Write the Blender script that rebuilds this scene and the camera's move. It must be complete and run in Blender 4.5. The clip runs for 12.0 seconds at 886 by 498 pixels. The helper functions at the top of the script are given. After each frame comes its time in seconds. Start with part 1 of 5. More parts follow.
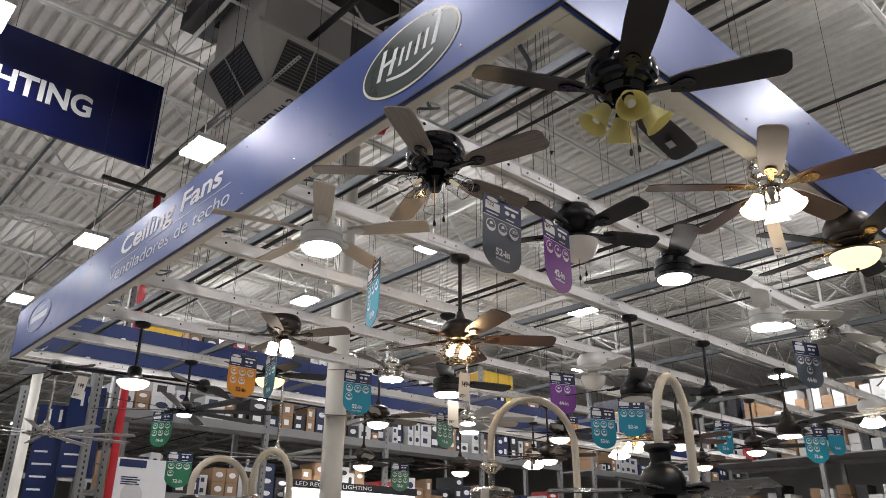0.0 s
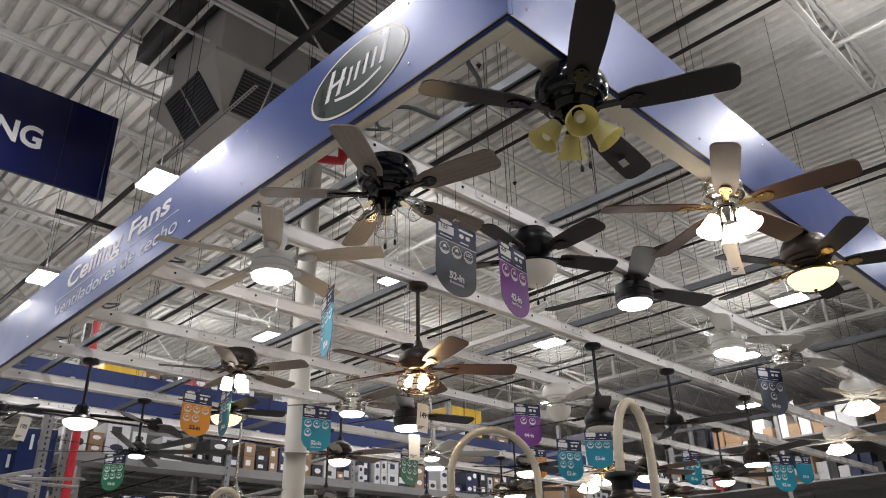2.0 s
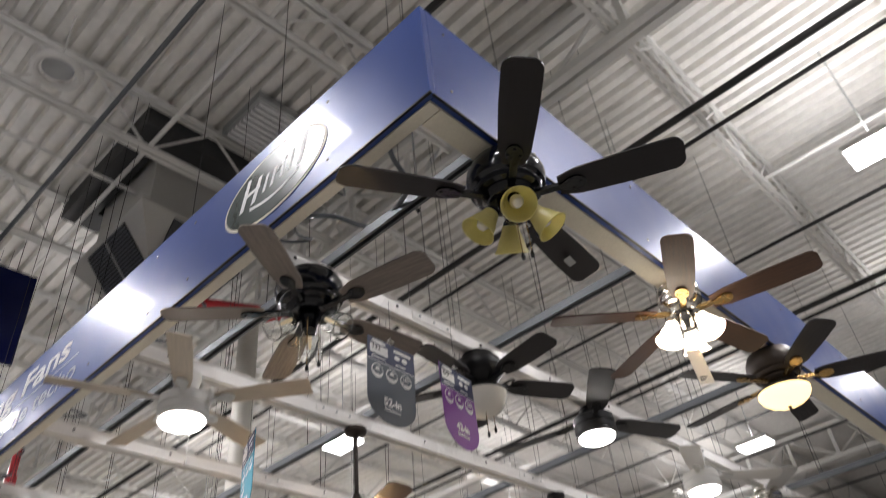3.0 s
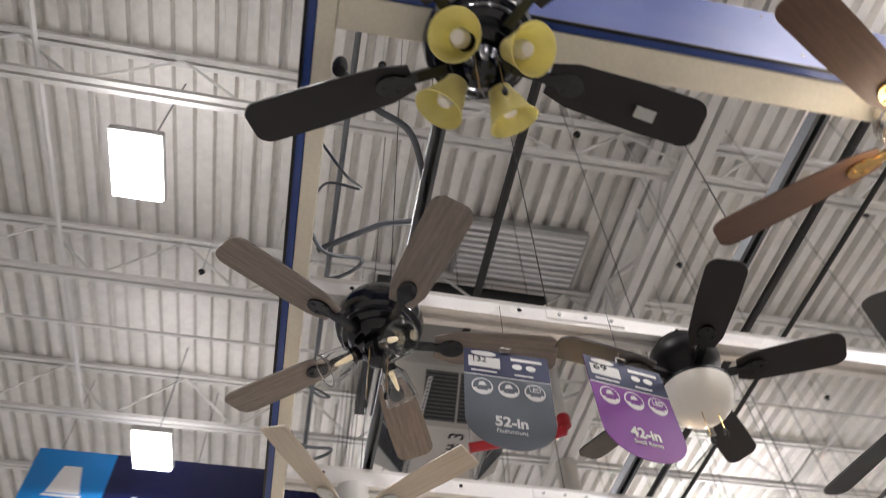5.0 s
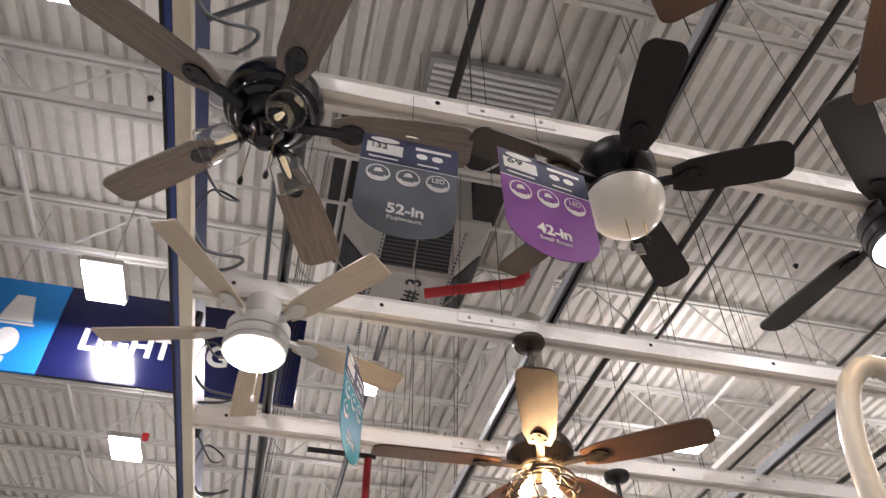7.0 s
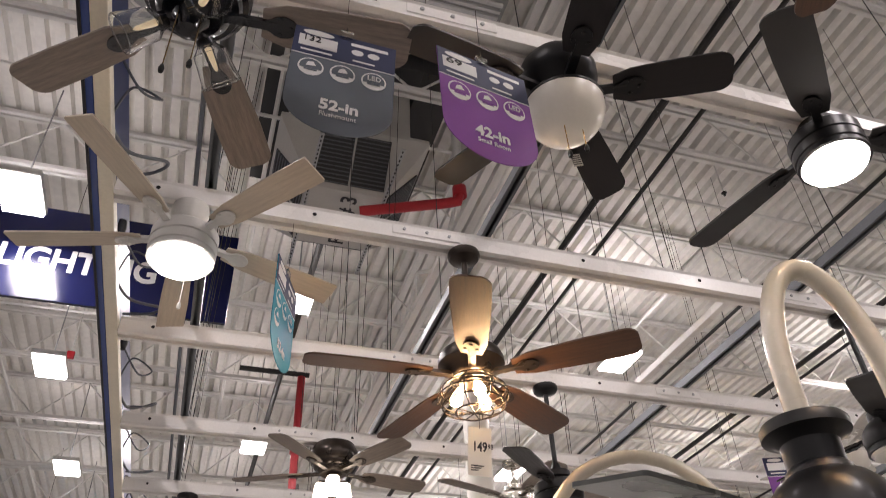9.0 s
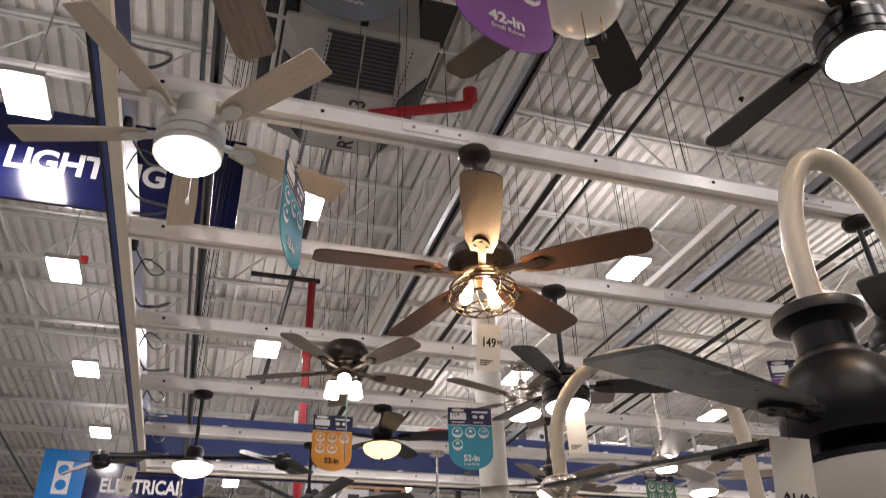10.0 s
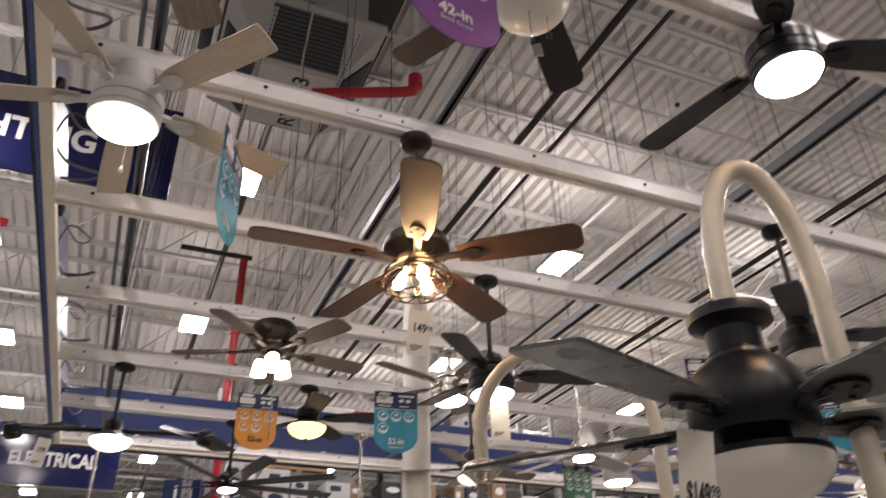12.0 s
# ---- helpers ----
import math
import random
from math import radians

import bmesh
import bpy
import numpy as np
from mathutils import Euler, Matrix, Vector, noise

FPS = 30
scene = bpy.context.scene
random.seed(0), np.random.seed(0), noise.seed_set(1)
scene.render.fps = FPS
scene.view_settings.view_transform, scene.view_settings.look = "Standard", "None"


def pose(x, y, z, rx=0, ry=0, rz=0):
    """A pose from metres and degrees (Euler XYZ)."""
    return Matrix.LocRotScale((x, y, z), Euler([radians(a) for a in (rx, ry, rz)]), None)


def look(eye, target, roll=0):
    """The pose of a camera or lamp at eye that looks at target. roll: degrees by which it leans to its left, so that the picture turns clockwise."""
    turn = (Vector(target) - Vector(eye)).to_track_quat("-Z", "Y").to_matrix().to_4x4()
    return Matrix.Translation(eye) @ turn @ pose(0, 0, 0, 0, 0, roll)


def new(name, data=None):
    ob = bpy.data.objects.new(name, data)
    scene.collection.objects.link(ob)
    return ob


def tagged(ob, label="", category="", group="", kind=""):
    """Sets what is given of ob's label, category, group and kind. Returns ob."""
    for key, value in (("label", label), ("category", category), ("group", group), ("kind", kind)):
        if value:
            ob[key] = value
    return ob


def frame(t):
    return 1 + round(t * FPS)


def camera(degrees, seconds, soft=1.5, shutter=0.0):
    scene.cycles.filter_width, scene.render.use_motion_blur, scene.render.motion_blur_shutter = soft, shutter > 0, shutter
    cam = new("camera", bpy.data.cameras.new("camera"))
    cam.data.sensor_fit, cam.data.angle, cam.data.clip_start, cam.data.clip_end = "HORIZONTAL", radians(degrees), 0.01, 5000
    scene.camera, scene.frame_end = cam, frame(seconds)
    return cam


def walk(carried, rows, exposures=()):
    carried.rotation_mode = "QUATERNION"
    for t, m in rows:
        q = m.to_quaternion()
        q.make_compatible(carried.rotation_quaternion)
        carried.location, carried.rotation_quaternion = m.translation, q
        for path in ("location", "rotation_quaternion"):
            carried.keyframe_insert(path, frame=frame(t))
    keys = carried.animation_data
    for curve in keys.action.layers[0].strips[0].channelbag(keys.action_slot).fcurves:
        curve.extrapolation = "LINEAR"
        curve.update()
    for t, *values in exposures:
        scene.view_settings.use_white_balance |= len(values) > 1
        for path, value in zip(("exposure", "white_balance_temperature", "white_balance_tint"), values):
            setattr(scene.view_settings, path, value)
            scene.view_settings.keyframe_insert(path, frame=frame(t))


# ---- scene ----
cam = camera(60.9, 12.0, soft=0.9, shutter=0.5)

PATH = [
    (0, (-1.851, -1.39, 1.727), (-0.613, -0.019, 2.493), 0.4),
    (0.5, (-1.865, -1.403, 1.722), (-0.625, -0.039, 2.498), 0.2),
    (1, (-1.851, -1.413, 1.72), (-0.601, -0.064, 2.506), -0.1),
    (1.5, (-1.806, -1.4, 1.712), (-0.546, -0.077, 2.526), -0.7),
    (2, (-1.703, -1.357, 1.712), (-0.433, -0.069, 2.566), -1.3),
    (2.5, (-1.573, -1.286, 1.709), (-0.305, -0.067, 2.663), -2.4),
    (3, (-1.313, -1.081, 1.683), (-0.107, -0.066, 2.914), -6.7),
    (3.2, (-1.223, -1.026, 1.658), (-0.072, -0.057, 2.976), -8.8),
    (4.8, (0.011, -0.621, 1.675), (0.393, 0.485, 3.297), -5.3),
    (5, (0.18, -0.639, 1.676), (0.448, 0.519, 3.285), -2.6),
    (5.5, (0.432, -0.627, 1.733), (0.588, 0.595, 3.308), 0.5),
    (6, (0.485, -0.505, 1.724), (0.622, 0.747, 3.278), 2.2),
    (6.5, (0.516, -0.394, 1.72), (0.736, 0.956, 3.179), 1.3),
    (7, (0.539, -0.319, 1.704), (0.87, 1.079, 3.095), -0.0),
    (7.2, (0.536, -0.313, 1.704), (0.91, 1.096, 3.073), -0.6),
    (8.8, (0.56, -0.244, 1.688), (1.082, 1.214, 2.954), -3.1),
    (9, (0.564, -0.244, 1.689), (1.088, 1.234, 2.93), -2.9),
    (9.5, (0.563, -0.211, 1.672), (1.098, 1.328, 2.831), -2.6),
    (10, (0.576, -0.193, 1.664), (1.111, 1.423, 2.714), -1.9),
    (10.5, (0.576, -0.202, 1.657), (1.111, 1.458, 2.636), -1.4),
    (11, (0.572, -0.205, 1.643), (1.126, 1.469, 2.587), -1.1),
    (11.5, (0.564, -0.216, 1.649), (1.158, 1.452, 2.58), -1.2),
    (12, (0.564, -0.22, 1.649), (1.265, 1.355, 2.662), -1.5),
]
EXPOSURES = [(0, 0.08, 6250, 12), (2.5, 0.15, 6300, 12), (4, 0.5, 6350, 13), (5, 0.92, 6350, 14), (7, 0.68, 6550, 17), (9, 0.42, 6650, 19), (10.5, 0.08, 6700, 19), (12, 0.14, 6750, 19)]
walk(cam, [(t, look(e, g, r)) for t, e, g, r in PATH], EXPOSURES)

# ---------- light ----------
world = bpy.data.worlds.new("world")
scene.world = world
world.use_nodes = True
world.node_tree.nodes["Background"].inputs[0].default_value = (0.8, 0.88, 1.0, 1)
world.node_tree.nodes["Background"].inputs[1].default_value = 0.05

BAY_Z = 6.24
BAYS = [(-1.26, 2.29 + 3.04 * k) for k in range(-2, 7)] + [(1.25, 6.3 + 3.75 * k) for k in range(0, 5)]
BAYS += [(5.2, 6.65 + 3.6 * k) for k in range(0, 5)] + [(9.45, 7.1 + 4.0 * k) for k in range(0, 4)]
# (5.1, -4.8), (3.0, -2.2), (1.25, -6.2): unseen bays added to brighten the near deck
BAYS += [(-5.2, 2.4 + 3.4 * k) for k in range(-2, 5)] + [(13.2, 5.0), (13.2, 10.0), (17.5, 7.0), (-1.3, -7.0), (5.1, -0.88), (10.7, 3.0), (9.75, -0.87), (5.1, -4.8), (3.0, -2.2), (1.25, -6.2)]
for bx, by in BAYS:
    lamp = bpy.data.lights.new("bay_light", "AREA")
    lamp.shape, lamp.size, lamp.size_y = "RECTANGLE", 0.36, 0.56
    lamp.energy, lamp.color = 34 if bx < 0 else 50 if by < 0 and bx < 4 else 62 if bx < 4 else 34 if by < 0 else 84, (1.0, 0.965, 0.95)
    new("bay_light", lamp).matrix_basis = pose(bx, by, BAY_Z - 0.075)
    # the fixtures also throw light up through their open tops; raised at the unseen added bays to brighten the deck
    lamp = bpy.data.lights.new("bay_uplight", "AREA")
    lamp.shape, lamp.size, lamp.size_y = "RECTANGLE", 0.36, 0.56
    lamp.energy, lamp.color = 4.0 if bx < 0 else 24 if by < 0 and bx > 4 else 60 if by < 0 else 5 if bx < 4 else 15, (1.0, 0.965, 0.95)
    new("bay_uplight", lamp).matrix_basis = pose(bx, by, BAY_Z + 0.1, 180, 0, 0)


# ---------- materials ----------
def material(name, color, rough=0.5, metal=0.0, vary=0.12, scale=6.0, bump=0.05, fine=90.0, stretch=(1, 1, 1), rand=0.0, coat=0.0, spec=0.5):
    m = bpy.data.materials.new(name)
    m.use_nodes = True
    n, l = m.node_tree.nodes, m.node_tree.links
    b = n["Principled BSDF"]
    b.inputs["Roughness"].default_value, b.inputs["Metallic"].default_value = rough, metal
    b.inputs["Coat Weight"].default_value = coat
    b.inputs["Specular IOR Level"].default_value = spec
    tc, mp = n.new("ShaderNodeTexCoord"), n.new("ShaderNodeMapping")
    mp.inputs["Scale"].default_value = stretch
    l.new(tc.outputs["Object"], mp.inputs["Vector"])
    big, small = n.new("ShaderNodeTexNoise"), n.new("ShaderNodeTexNoise")
    big.inputs["Scale"].default_value, small.inputs["Scale"].default_value = scale, fine
    big.inputs["Detail"].default_value = 4
    l.new(mp.outputs[0], big.inputs["Vector"])
    l.new(mp.outputs[0], small.inputs["Vector"])
    mix = n.new("ShaderNodeMix")
    mix.data_type = "RGBA"
    mix.inputs[6].default_value = tuple(c * (1 - vary) for c in color) + (1,)
    mix.inputs[7].default_value = tuple(min(1, c * (1 + vary)) for c in color) + (1,)
    add = n.new("ShaderNodeMath")
    add.operation = "MULTIPLY_ADD"
    add.inputs[1].default_value, add.inputs[2].default_value = 0.35, 0.0
    l.new(small.outputs[0], add.inputs[0])
    add2 = n.new("ShaderNodeMath")
    add2.operation = "MULTIPLY_ADD"
    add2.inputs[1].default_value = 0.65
    l.new(big.outputs[0], add2.inputs[0])
    l.new(add.outputs[0], add2.inputs[2])
    last = add2.outputs[0]
    if rand:
        info = n.new("ShaderNodeObjectInfo")
        ma = n.new("ShaderNodeMath")
        ma.operation = "MULTIPLY_ADD"
        ma.inputs[1].default_value = rand
        l.new(info.outputs["Random"], ma.inputs[0])
        l.new(last, ma.inputs[2])
        last = ma.outputs[0]
    ramp = n.new("ShaderNodeMapRange")
    ramp.inputs[1].default_value, ramp.inputs[2].default_value = 0.3, 0.7
    l.new(last, ramp.inputs[0])
    l.new(ramp.outputs[0], mix.inputs[0])
    l.new(mix.outputs[2], b.inputs["Base Color"])
    rr = n.new("ShaderNodeMapRange")
    rr.inputs[1].default_value, rr.inputs[2].default_value = 0.3, 0.7
    rr.inputs[3].default_value, rr.inputs[4].default_value = max(0.02, rough - 0.07), min(1, rough + 0.07)
    l.new(big.outputs[0], rr.inputs[0])
    l.new(rr.outputs[0], b.inputs["Roughness"])
    if bump:
        bp = n.new("ShaderNodeBump")
        bp.inputs["Strength"].default_value, bp.inputs["Distance"].default_value = bump, 0.004
        l.new(small.outputs[0], bp.inputs["Height"])
        l.new(bp.outputs[0], b.inputs["Normal"])
    return m


def glow(name, color, strength):
    m = bpy.data.materials.new(name)
    m.use_nodes = True
    b = m.node_tree.nodes["Principled BSDF"]
    b.inputs["Base Color"].default_value = (*color, 1)
    b.inputs["Roughness"].default_value = 0.35
    b.inputs["Emission Color"].default_value = (*color, 1)
    b.inputs["Emission Strength"].default_value = strength
    return m


def glass(name, color, rough=0.02):
    m = bpy.data.materials.new(name)
    m.use_nodes = True
    b = m.node_tree.nodes["Principled BSDF"]
    b.inputs["Base Color"].default_value = (*color, 1)
    b.inputs["Roughness"].default_value = rough
    b.inputs["Transmission Weight"].default_value = 1.0
    b.inputs["IOR"].default_value = 1.45
    return m


WOOD = dict(scale=5, fine=30, stretch=(1.2, 14, 14), vary=0.35, bump=0.08)
M_BLUE = material("blue_fascia_paint", (0.024, 0.060, 0.25), 0.36, 0.1, vary=0.08, scale=2.0, bump=0.02, coat=0.1)
M_NAVY = material("navy_panel", (0.008, 0.02, 0.09), 0.35, vary=0.1, scale=1.5, bump=0.02)
M_SIGNNAVY = material("glossy_navy_vinyl", (0.006, 0.009, 0.06), 0.14, vary=0.08, scale=1.5, bump=0.01)
M_SIGNBLUE = material("light_blue_vinyl", (0.01, 0.22, 0.62), 0.22, vary=0.15, scale=1.2, bump=0.01)
M_WHITE = material("white_print", (0.8, 0.8, 0.8), 0.5, vary=0.04, bump=0.01)
M_SILVERTXT = material("pale_silver_print", (0.62, 0.66, 0.72), 0.4, vary=0.05, bump=0.01)
M_RAIL = material("white_painted_channel", (0.82, 0.80, 0.77), 0.3, vary=0.08, scale=3, bump=0.03)
M_CREAM = material("cream_painted_frame", (0.80, 0.75, 0.62), 0.45, vary=0.1, scale=3, bump=0.03)
M_STRUT = material("grey_steel_strut", (0.13, 0.14, 0.15), 0.45, 0.5, vary=0.15, scale=4)
M_DECK = material("painted_roof_deck", (0.76, 0.74, 0.70), 0.6, vary=0.16, scale=0.7, bump=0.05, fine=12)
M_JOIST = material("painted_roof_steel", (0.72, 0.71, 0.68), 0.5, vary=0.1, scale=2)
M_BLACKPIPE = material("black_steel_pipe", (0.025, 0.024, 0.023), 0.5, 0.2, vary=0.2)
M_RED = material("red_sprinkler_paint", (0.42, 0.012, 0.02), 0.4, vary=0.15)
M_GALV = material("galvanised_sheet", (0.42, 0.43, 0.43), 0.45, 0.6, vary=0.15, scale=3)
M_DUCT = material("painted_duct_metal", (0.47, 0.46, 0.43), 0.5, vary=0.12, scale=1.5)
# for the grilles, and for the dark sheets that put shade around the duct
M_GRILL_GAP = material("dark_grille", (0.03, 0.03, 0.03), 0.6)
M_FLOOR = material("polished_concrete", (0.25, 0.24, 0.225), 0.3, vary=0.15, scale=0.6, fine=14)
M_WALL = material("painted_block_wall", (0.30, 0.295, 0.28), 0.8, vary=0.1, scale=0.5)
M_COLUMN = material("painted_steel_column", (0.62, 0.60, 0.54), 0.5, vary=0.1, scale=2)
M_BLACK = material("satin_black_metal", (0.006, 0.006, 0.007), 0.36, 0.0, vary=0.2, spec=0.35, bump=0.01)
M_GLOSSBLACK = material("gloss_black_metal", (0.004, 0.005, 0.008), 0.14, 0.0, vary=0.2, bump=0.0)
M_BRONZE = material("dark_bronze_metal", (0.035, 0.026, 0.02), 0.32, 0.5, vary=0.25, bump=0.01)
M_NICKEL = material("brushed_nickel", (0.55, 0.52, 0.47), 0.24, 1.0, vary=0.1, stretch=(1, 1, 20), bump=0.02)
M_CHROME = material("polished_chrome", (0.72, 0.69, 0.64), 0.1, 1.0, vary=0.06, bump=0.0)
M_BRASS = material("antique_brass", (0.5, 0.33, 0.13), 0.25, 1.0, vary=0.12, bump=0.01)
M_WHITEMETAL = material("matte_white_metal", (0.68, 0.67, 0.64), 0.45, vary=0.05, bump=0.01)
M_W_DARK = material("espresso_blade", (0.009, 0.0068, 0.0075), 0.42, spec=0.38, **WOOD)
M_W_GREY = material("weathered_grey_oak_blade", (0.20, 0.165, 0.14), 0.5, **WOOD)
M_W_BROWN = material("walnut_blade", (0.085, 0.040, 0.021), 0.42, **WOOD)
M_W_PALE = material("bleached_oak_blade", (0.52, 0.45, 0.36), 0.5, **dict(WOOD, vary=0.15))
M_W_WHITE = material("white_blade", (0.70, 0.68, 0.64), 0.45, vary=0.05)
M_W_SILVER = material("silver_blade", (0.48, 0.47, 0.45), 0.35, 0.5, vary=0.08)
M_W_BLACK = material("black_blade", (0.008, 0.0072, 0.007), 0.42, vary=0.2, spec=0.6)
# glossy black blade; its reflected sheen is put into a greyer base colour
M_W_SHEEN = material("glossy_charcoal_blade", (0.10, 0.105, 0.10), 0.28, 0.3, vary=0.15)
M_HOOP = material("cream_powder_coat", (0.60, 0.55, 0.45), 0.28, vary=0.07, scale=4, bump=0.01, coat=0.3)
M_AMBER = material("amber_scavo_glass", (0.76, 0.70, 0.34), 0.3, vary=0.1, scale=14, bump=0.02)
_n, _l = M_AMBER.node_tree.nodes, M_AMBER.node_tree.links
_tr, _mx = _n.new("ShaderNodeBsdfTranslucent"), _n.new("ShaderNodeMixShader")
_tr.inputs[0].default_value = (0.80, 0.74, 0.36, 1)
_mx.inputs[0].default_value = 0.5
_l.new(_n["Principled BSDF"].outputs[0], _mx.inputs[1])
_l.new(_tr.outputs[0], _mx.inputs[2])
_l.new(_mx.outputs[0], _n["Material Output"].inputs[0])
M_FROST = glow("lit_frosted_glass", (1.0, 0.88, 0.70), 7.0)
M_LED = glow("lit_led_diffuser", (1.0, 0.95, 0.88), 22.0)
M_BOWLLIT = glow("lit_warm_bowl", (1.0, 0.74, 0.36), 1.7)
M_SOFTBOWL = glow("soft_lit_bowl", (1.0, 0.86, 0.66), 2.2)
M_BULB = glow("lit_bulb", (1.0, 0.66, 0.32), 130.0)
M_BULBDIM = glow("warm_filament", (0.9, 0.74, 0.48), 0.2)
M_BAY = glow("high_bay_diffuser", (1.0, 0.98, 0.95), 14.0)
M_GLOBE = material("opal_glass", (0.84, 0.81, 0.74), 0.2, vary=0.04, bump=0.0)
M_GLASS = glass("clear_glass", (0.97, 0.98, 0.98))
M_TAG = material("paper_price_tag", (0.84, 0.82, 0.77), 0.6, vary=0.04, bump=0.02)
_n, _l = M_TAG.node_tree.nodes, M_TAG.node_tree.links
_tr, _mx = _n.new("ShaderNodeBsdfTranslucent"), _n.new("ShaderNodeMixShader")
_tr.inputs[0].default_value = (0.86, 0.82, 0.74, 1)
_mx.inputs[0].default_value = 0.45
_l.new(_n["Principled BSDF"].outputs[0], _mx.inputs[1])
_l.new(_tr.outputs[0], _mx.inputs[2])
_l.new(_mx.outputs[0], _n["Material Output"].inputs[0])
M_INK = material("black_ink", (0.015, 0.015, 0.018), 0.6, vary=0.1, bump=0.0)
M_TEXTGREY = material("grey_card", (0.10, 0.12, 0.15), 0.5, vary=0.05, bump=0.0)
M_PURPLE = material("purple_card", (0.20, 0.045, 0.30), 0.5, vary=0.05, bump=0.0)
M_TEAL = material("teal_card", (0.01, 0.27, 0.40), 0.5, vary=0.05, bump=0.0)
M_DEEPTEAL = material("deep_teal_card", (0.015, 0.15, 0.22), 0.5, vary=0.05, bump=0.0)
M_ORANGE = material("orange_card", (0.80, 0.32, 0.02), 0.35, vary=0.04, bump=0.0)
M_GREEN = material("green_card", (0.02, 0.19, 0.09), 0.5, vary=0.05, bump=0.0)
M_PALEGREEN = material("grey_green_card", (0.07, 0.22, 0.13), 0.5, vary=0.05, bump=0.0)
M_HEADER = material("dark_navy_card", (0.012, 0.02, 0.075), 0.5, vary=0.05, bump=0.0)
M_LOGOGREEN = material("dark_green_enamel", (0.02, 0.035, 0.03), 0.3, vary=0.1, bump=0.0)
M_CARD = material("cardboard", (0.27, 0.17, 0.095), 0.75, vary=0.15, scale=4, rand=0.5)
M_BOXWHITE = material("white_carton", (0.58, 0.58, 0.57), 0.55, vary=0.08, rand=0.3)
M_BOXNAVY = material("navy_carton", (0.015, 0.022, 0.06), 0.5, vary=0.2, rand=0.3)
M_BOXBLACK = material("black_carton", (0.02, 0.02, 0.022), 0.45, vary=0.2, rand=0.3)
M_BOXRED = material("red_carton", (0.35, 0.03, 0.03), 0.5, vary=0.2)
M_YELLOW = material("yellow_wrapped_load", (0.60, 0.38, 0.02), 0.35, vary=0.2, scale=5)
M_WRAP = material("black_stretch_wrap", (0.03, 0.03, 0.035), 0.2, vary=0.3, scale=8, bump=0.3)
M_RACK = material("grey_rack_steel", (0.24, 0.24, 0.235), 0.45, 0.3, vary=0.1)
M_HOLE = material("dark_hole", (0.02, 0.02, 0.02), 0.8)


# ---------- geometry helpers ----------
def part(name, data, mat, parent=None, label="", m=None, smooth=False):
    if isinstance(data, bmesh.types.BMesh):
        me = bpy.data.meshes.new(name)
        bmesh.ops.recalc_face_normals(data, faces=data.faces)
        data.to_mesh(me)
        data.free()
        me.materials.append(mat)
        if smooth:
            me.shade_smooth()
            me.set_sharp_from_angle(angle=radians(35))
    else:
        me = data
    ob = new(name, me)
    if parent:
        ob.parent = parent
    ob.matrix_basis = m or Matrix.Identity(4)
    if label:
        ob["label"] = label
    return ob


def thing(name, m, label, category, group="", kind=""):
    return tagged(placed(new(name), m), label, category, group, kind)


def placed(ob, m):
    ob.matrix_basis = m
    return ob


def bm_box(bm, x0, y0, z0, x1, y1, z1, m=None):
    vs = [bm.verts.new((x, y, z)) for x in (x0, x1) for y in (y0, y1) for z in (z0, z1)]
    for f in ((0, 1, 3, 2), (4, 6, 7, 5), (0, 4, 5, 1), (2, 3, 7, 6), (0, 2, 6, 4), (1, 5, 7, 3)):
        bm.faces.new([vs[i] for i in f])
    if m:
        for v in vs:
            v.co = m @ v.co
    return vs


def box(x0, y0, z0, x1, y1, z1, bevel=0.0):
    bm = bmesh.new()
    bm_box(bm, x0, y0, z0, x1, y1, z1)
    if bevel:
        bmesh.ops.bevel(bm, geom=bm.edges[:], offset=bevel, segments=2, affect="EDGES", profile=0.5)
    return bm


def bm_lathe(bm, profile, seg=28, m=None):
    rings = []
    for r, z in profile:
        if r < 1e-5:
            rings.append([bm.verts.new((0, 0, z))])
        else:
            rings.append([bm.verts.new((r * math.cos(2 * math.pi * i / seg), r * math.sin(2 * math.pi * i / seg), z)) for i in range(seg)])
    if m:
        for ring in rings:
            for v in ring:
                v.co = m @ v.co
    for a, b in zip(rings, rings[1:]):
        for i in range(seg):
            j = (i + 1) % seg
            if len(a) == 1 and len(b) == 1:
                continue
            if len(a) == 1:
                bm.faces.new((a[0], b[i], b[j]))
            elif len(b) == 1:
                bm.faces.new((a[i], a[j], b[0]))
            else:
                bm.faces.new((a[i], a[j], b[j], b[i]))


def lathe(profile, seg=28):
    bm = bmesh.new()
    bm_lathe(bm, profile, seg)
    return bm


def bm_tube(bm, pts, r, seg=10, closed=False):
    pts = [Vector(p) for p in pts]
    n = len(pts)
    rings, up = [], None
    for i, p in enumerate(pts):
        if closed:
            d = pts[(i + 1) % n] - pts[i - 1]
        else:
            d = pts[min(i + 1, n - 1)] - pts[max(i - 1, 0)]
        d.normalize()
        if up is None:
            up = d.orthogonal().normalized()
        up = (up - d * up.dot(d)).normalized()
        side = d.cross(up)
        rings.append([bm.verts.new(p + r * (up * math.cos(2 * math.pi * k / seg) + side * math.sin(2 * math.pi * k / seg))) for k in range(seg)])
    pairs = list(zip(rings, rings[1:])) + ([(rings[-1], rings[0])] if closed else [])
    for a, b in pairs:
        for k in range(seg):
            j = (k + 1) % seg
            bm.faces.new((a[k], a[j], b[j], b[k]))
    if not closed:
        bm.faces.new(rings[0])
        bm.faces.new(rings[-1])


def tube(pts, r, seg=10, closed=False):
    bm = bmesh.new()
    bm_tube(bm, pts, r, seg, closed)
    return bm


